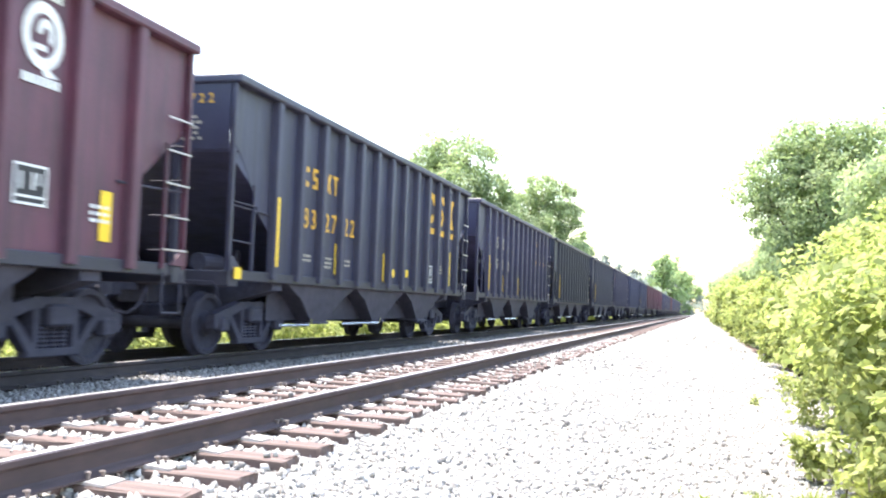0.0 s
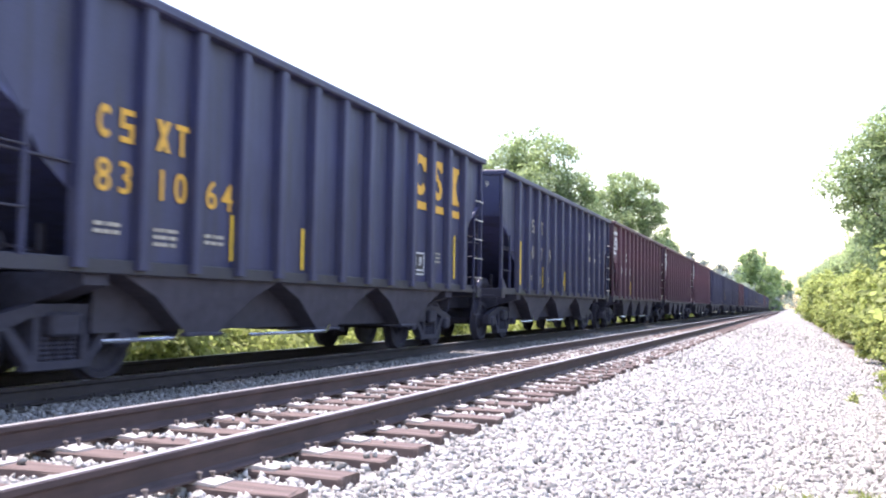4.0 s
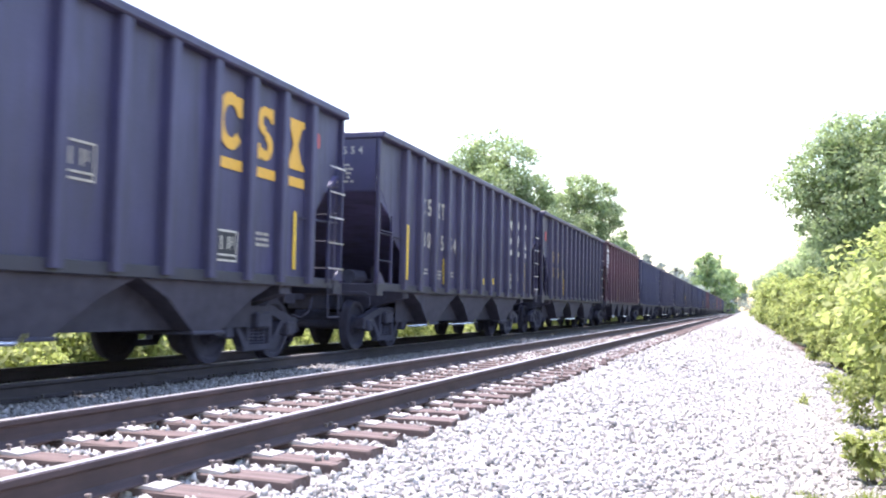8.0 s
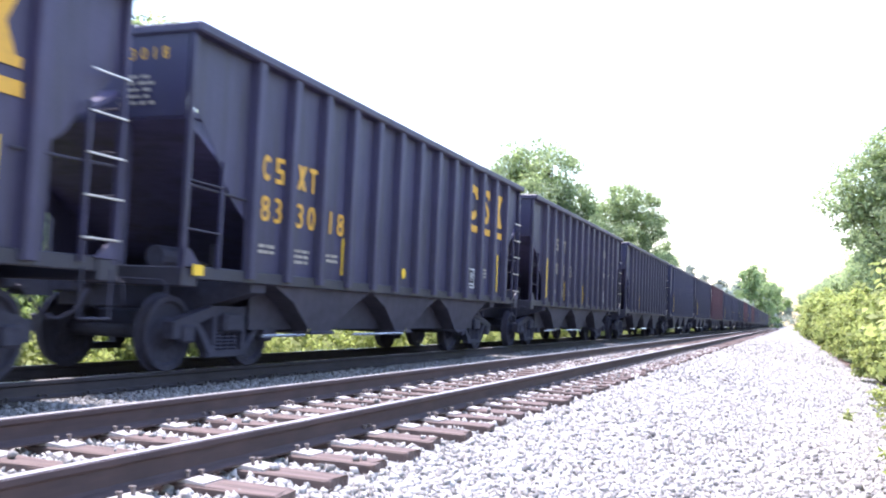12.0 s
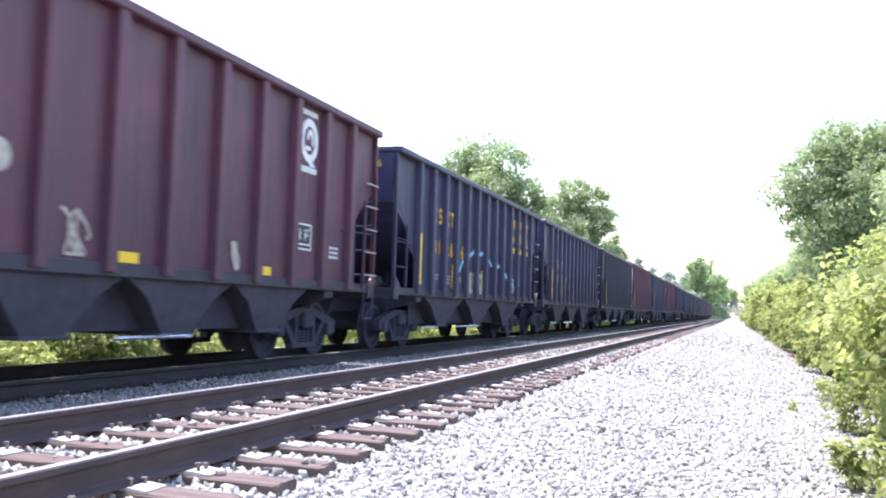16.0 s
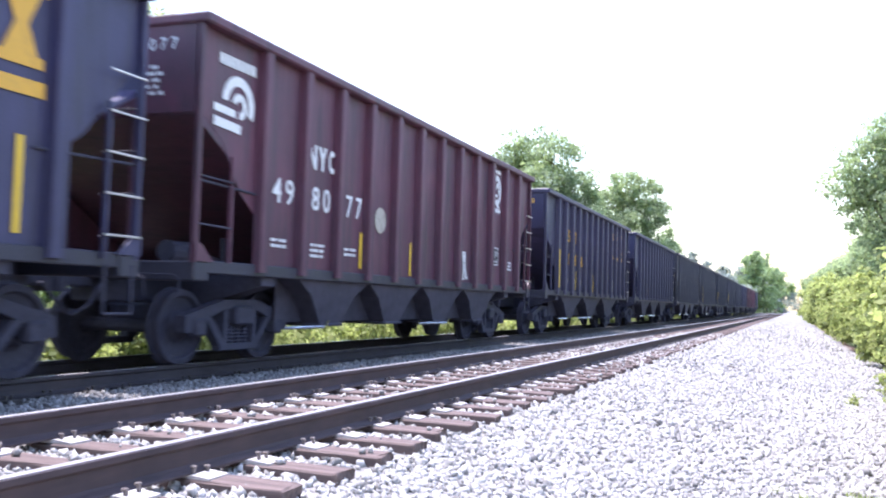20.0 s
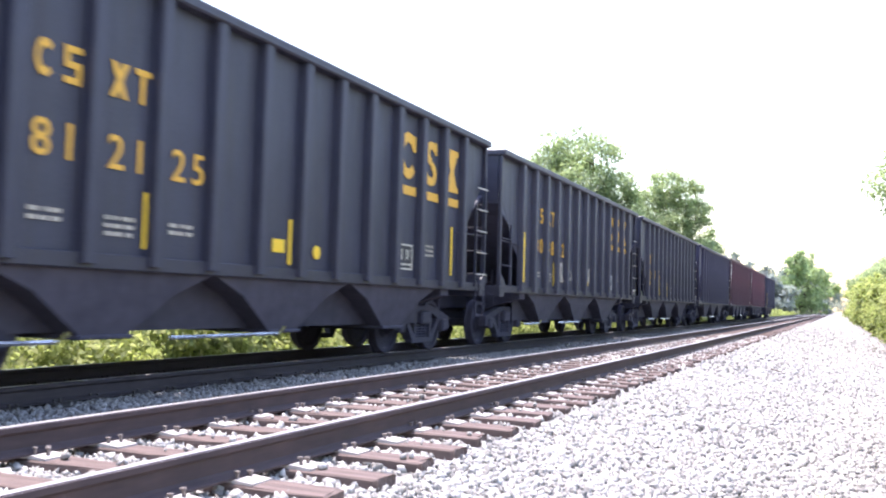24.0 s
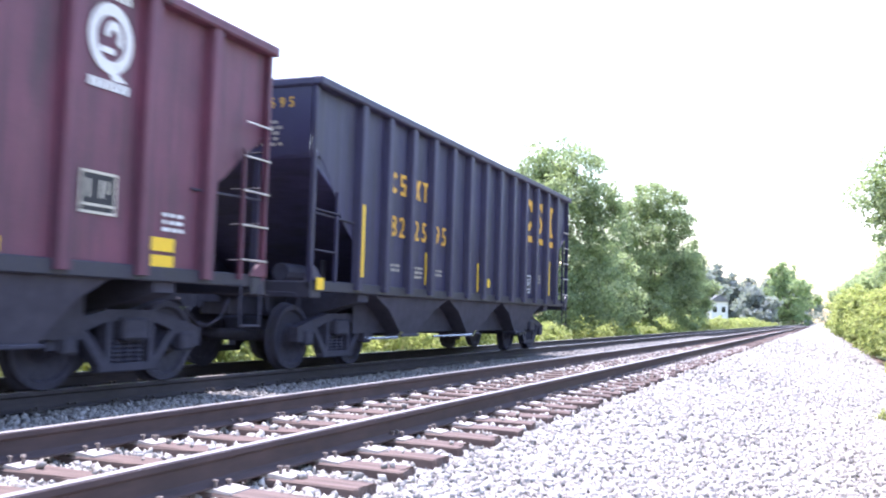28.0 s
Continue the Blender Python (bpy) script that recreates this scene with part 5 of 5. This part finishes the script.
def build_plants():
    rng = random.Random(21)
    # hedge of shrubs along the ballast's edge
    y, i = 6.6, 0
    while y < 170:
        near = y < 22
        w = rng.uniform(0.9, 1.3) * (1 + y / 90)
        h = rng.uniform(1.9, 2.7) * (1 + y / 110)
        x = 1.27 + 0.62 * w + min(1.25, max(0, (y - 7) * 0.09)) + rng.uniform(-0.1, 0.2)
        count = 270 if near else 150
        build_plant("shrub", x, y, -0.85, shrub_lobes(w, h, rng), count, 56 if near else 30, 0.047 if near else 0.07 + y * 0.0009, 0.105 + y * 0.0013, 0.05, LEAF_BUSH,
                    "dense yellow-green leafy shrub in full sun beside the ballast", "shrub", 100 + i, "shrubs along the track")
        y += w * (1.15 if near else 1.3)
        i += 1
    y = 9.0
    while y < 60:
        w, h = rng.uniform(1.2, 1.7), rng.uniform(2.6, 3.6)
        build_plant("shrub", 4.0 + rng.uniform(0, 0.7) + y * 0.012, y, -0.9, shrub_lobes(w, h, rng, 6), 240, 34, 0.065, 0.17, 0.06, LEAF_GREEN,
                    "tall leafy shrub behind the first row", "shrub", 200 + i, "shrubs along the track")
        y += w * 1.2
        i += 1
    # trees behind the hedge
    for x, y, w, h in ((6.8, 22, 2.4, 5.2), (6.4, 30, 2.8, 8.8), (5.4, 47, 3.4, 9.4), (7.4, 52, 3.6, 9.5), (6.8, 66, 3.6, 8.2), (7.0, 84, 4.0, 8.5), (7.5, 110, 4.6, 9.0), (8.0, 145, 5.2, 10.0),
                       (9.0, 190, 6.5, 12.0), (10.0, 250, 8.0, 14.0), (12.0, 330, 9.0, 15.0)):
        build_plant("tree", x, y, -1.0, tree_lobes(w, h, random.Random(int(y))), 380, 64, 0.066 + y * 0.0007, 0.26 + y * 0.002, 0.16, LEAF_TREE,
                    "broadleaf tree rising behind the trackside shrubs", "tree", 300 + i, "trees along the track")
        i += 1
    for x, y, lobes, label, group in (
            (4.6, 38, [(0, 0, 6.2, 2.4, 2.4, 2.2), (-1.7, 0, 7.3, 1.4, 1.4, 1.3), (-2.7, 0, 6.4, 1.0, 1.2, 1.0), (-0.8, 0, 8.3, 1.4, 1.4, 1.2), (0.6, 0, 8.5, 1.4, 1.4, 1.1), (1.8, 0, 8.0, 1.4, 1.4, 1.2),
                       (-1.4, 0, 5.0, 1.3, 1.5, 1.0), (2.2, 0, 6.0, 1.8, 1.8, 1.8), (0.3, 0, 3.8, 2.2, 2.2, 1.5)], "broad rounded tree rising behind the trackside shrubs", "trees along the track"),
            (-13.2, 48.5, [(0, 0, 7.0, 2.5, 2.5, 2.4), (-1.7, 0, 9.2, 1.3, 1.4, 1.3), (-2.9, 0, 8.2, 1.2, 1.3, 1.3), (-0.4, 0.3, 10.3, 1.4, 1.4, 1.3), (1.2, -0.3, 9.5, 1.3, 1.3, 1.2), (2.3, 0, 7.9, 1.2, 1.3, 1.2), (2.7, 0.2, 6.2, 1.1, 1.2, 1.1),
                           (-2.4, 0, 6.8, 1.3, 1.4, 1.4), (0, 0, 4.5, 2.6, 2.6, 1.8), (0.6, -1.5, 7.6, 1.6, 1.5, 1.6), (2.4, 0, 3.2, 1.7, 1.7, 1.9), (-2.4, 0, 3.6, 1.7, 1.7, 1.9), (0.4, -1.2, 2.4, 2.2, 1.6, 1.5)], "tall rounded tree in full light-green leaf beyond the tracks", "trees beyond the train"),
            (-12.9, 76, [(0.3, 0, 8.6, 2.4, 2.4, 2.4), (0.1, 0, 11.6, 1.5, 1.6, 1.3), (1.5, 0, 10.8, 1.4, 1.5, 1.4), (2.3, 0, 9.2, 1.2, 1.3, 1.3), (-1.5, -0.5, 9.9, 1.4, 1.5, 1.3), (-2.2, 0, 8.2, 1.3, 1.4, 1.5),
                         (0, 0, 5.5, 2.8, 2.8, 2.2), (2.8, 0, 6.2, 1.4, 1.5, 1.7), (2.4, 0, 4.0, 1.5, 1.6, 1.6), (-2.7, 0, 5.8, 1.4, 1.5, 1.8), (2.9, 0.5, 5.0, 1.6, 1.6, 1.9), (3.0, 0.5, 2.8, 1.5, 1.6, 1.9), (-3.5, 0, 3.4, 1.7, 1.8, 2.2), (0.2, -1.6, 3.0, 2.6, 1.7, 2.0), (0.8, -1.4, 7.4, 1.9, 1.5, 1.8)], "tall rounded tree in full light-green leaf beyond the tracks", "trees beyond the train")):
        build_plant("tree", x, y, -1.0, lobes, 50 * len(lobes) + 170, 62, 0.068 + y * 0.0005, 0.25 + y * 0.0010, 0.2, LEAF_TREE, label, "tree", 350 + i, group)
        i += 1
    # beyond the train
    for x, y, w, h, low in ((-16.5, 19, 3.2, 10.2, 0.1), (-17.5, 12, 3.2, 8.6, 0.1), (-18, 26, 3.2, 8.0, 0.1), (-18, 5, 3.4, 8.4, 0.1), (-13.6, 110, 2.6, 10.8, 0.12), (-13.4, 61, 3.0, 6.8, 0.1), (-17, 104, 5.5, 10.5, 0.1)):
        build_plant("tree", x, y, -1.2, tree_lobes(w, h, random.Random(int(y)), 11, low), 460, 46, 0.13, 0.34, 0.26, LEAF_TREE,
                    "tall broadleaf tree in full leaf beyond the tracks", "tree", 400 + i, "trees beyond the train")
        i += 1
    # far trees; their haze is only in the leaf colour
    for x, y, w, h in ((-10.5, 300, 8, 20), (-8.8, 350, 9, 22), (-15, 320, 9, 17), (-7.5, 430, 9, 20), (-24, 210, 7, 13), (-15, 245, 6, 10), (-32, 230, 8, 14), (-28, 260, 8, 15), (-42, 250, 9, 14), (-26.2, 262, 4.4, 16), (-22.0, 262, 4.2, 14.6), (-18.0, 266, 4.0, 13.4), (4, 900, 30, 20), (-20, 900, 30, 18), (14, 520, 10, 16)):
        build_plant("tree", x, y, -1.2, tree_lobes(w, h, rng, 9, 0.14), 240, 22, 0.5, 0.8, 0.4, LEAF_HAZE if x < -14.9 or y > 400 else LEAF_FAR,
                    "distant tree, summer haze put into its pale leaf colour", "tree", 500 + i, "distant trees")
        i += 1
    y = 0.0
    while y < 46:
        build_plant("shrub", -15.2 - rng.uniform(0, 1.0), y, -1.25, shrub_lobes(1.8, rng.uniform(3.2, 4.2), rng, 5), 120, 26, 0.09, 0.22, 0.06, LEAF_GREEN,
                    "taller leafy shrub behind the verge", "shrub", 700 + i, "low growth beyond the train")
        y += 2.6
        i += 1
    # low growth beyond the far track
    y = 4.0
    while y < 230:
        w = rng.uniform(0.9, 1.5) * (1 + y / 120)
        h = rng.uniform(1.3, 2.0) * (1 + y / 600)
        build_plant("shrub", -12.2 - rng.uniform(0, 1.2) - y * 0.004, y, -1.25, shrub_lobes(w, h, rng, 4), 110, 26, 0.07 + y * 0.0008, 0.16 + y * 0.001, 0.04, LEAF_BUSH,
                    "low sunlit shrub on the verge beyond the train", "shrub", 600 + i, "low growth beyond the train")
        y += w * 1.35
        i += 1



def build_weed(x, y, h, count, seed):
    """A tuft of bent grass blades and small leaves between the stones."""
    rng = np.random.default_rng(seed)
    bm = bmesh.new()
    for _ in range(count):
        a, r = rng.uniform(0, 6.28), rng.uniform(0.0, 0.10)
        lean, tall = rng.uniform(0.1, 0.6), h * rng.uniform(0.5, 1.0)
        dx, dy = math.cos(a), math.sin(a)
        w = 0.006
        last = None
        for f in (0.0, 0.4, 0.75, 1.0):
            p = Vector((dx * (r + lean * tall * f * f), dy * (r + lean * tall * f * f), tall * f * (1 - 0.25 * f)))
            e = Vector((-dy, dx, 0)) * w * (1.05 - f)
            pair = (bm.verts.new(p - e), bm.verts.new(p + e))
            if last:
                bm.faces.new((*last, pair[1], pair[0]))
            last = pair
    weed = part("weed", bm, WEED, None, "", pose(x, y, float(bed_height(x)) - 0.01))
    return tagged(weed, "tuft of pale green weeds growing through the stones", "weed", "weeds in the ballast", "stuff")


def build_floor_plants():
    for i, (x, y, h, n) in enumerate(((0.06, 7.7, 0.13, 40), (0.16, 7.55, 0.12, 30), (0.49, 7.75, 0.22, 70), (0.60, 7.6, 0.24, 60), (-0.15, 7.9, 0.10, 30), (0.40, 8.2, 0.10, 26), (0.85, 7.9, 0.26, 80),
                                      (0.95, 8.4, 0.2, 50))):
        build_weed(x, y, h, n, 800 + i)
    rng = random.Random(5)
    for i, (x, y, w, h) in enumerate(((1.08, 9.4, 0.24, 0.42), (1.25, 8.7, 0.3, 0.6), (0.98, 16.6, 0.12, 0.2), (1.5, 8.2, 0.35, 0.9))):
        build_plant("seedling", x, y, float(bed_height(x)), shrub_lobes(w, h, rng, 3), 10 if h < 0.3 else 26, 9 if h < 0.3 else 16, 0.03 if h < 0.3 else 0.05, 0.06, 0.012, LEAF_BUSH, "small leafy seedling at the ballast's edge", "shrub", 850 + i)
    bm = bmesh.new()
    limb(bm, (-1.33, 21.0, -0.42), (-1.02, 20.3, -0.455), 0.014, 0.006, 3, rng, 5)
    tagged(part("twig", bm, TWIG), "thin dry twig lying on the gravel", "twig")


build_plants()
build_floor_plants()


def build_house():
    """A small white house far off beyond the trees."""
    house = empty("house", pose(-18.8, 190, -1.2, 0, 0, 12))
    tagged(house, "small white house with a grey roof among distant trees", "house")
    wall = grainy("white_siding", (0.68, 0.68, 0.68), (0.8, 0.8, 0.8), 3, 0.7)
    roof = grainy("grey_shingle", (0.12, 0.12, 0.13), (0.22, 0.22, 0.23), 4, 0.9)
    pane = grainy("dark_window", (0.02, 0.025, 0.03), (0.04, 0.045, 0.05), 3, 0.15)
    part("wall", box((-1.6, -3, 0), (1.6, 3, 5.6)), wall, house)
    part("roof", prism([(-2.0, 5.55), (2.0, 5.55), (0, 6.9)], 1, -3.4, 3.4), roof, house, "grey shingled gable roof")
    for x in (-0.8, 0.8):
        w = part("window", box((x - 0.45, -3.06, 3.4), (x + 0.45, -2.99, 4.7)), wall, house)
        part("pane", box((x - 0.36, -3.08, 3.5), (x + 0.36, -3.06, 4.6)), pane, w)
    return house


build_house()

# ---------------------------------------------------------------- what moves
def motions():
    for car, (k, *_) in zip(TRAIN, CONSIST):
        walk(car, [(t, pose(FAR_X, start_y(k) - SPEED * t, CAR_Z)) for t in (0.0, 28.0)])
        for curve in car.animation_data.action.layers[0].strips[0].channelbag(car.animation_data.action_slot).fcurves:
            for key in curve.keyframe_points:
                key.interpolation = "LINEAR"
    wheels = {}
    for car in TRAIN:
        for o in car.children_recursive:
            if o.name.split(".")[0] == "wheelset":
                wheels.setdefault(o.location.y > 0, []).append(o)
    turn = math.degrees(SPEED / FPS / WHEEL_R)
    for group in wheels.values():
        lead, rest = group[0], group[1:]
        y = lead.location.y
        walk(lead, [(i / FPS, pose(0, y, WHEEL_R, (turn * i) % 360)) for i in range(28 * FPS + 1)])
        for o in rest:
            o.rotation_mode = "QUATERNION"
            keys = o.animation_data_create()
            keys.action = lead.animation_data.action
            keys.action_slot = lead.animation_data.action_slot


motions()
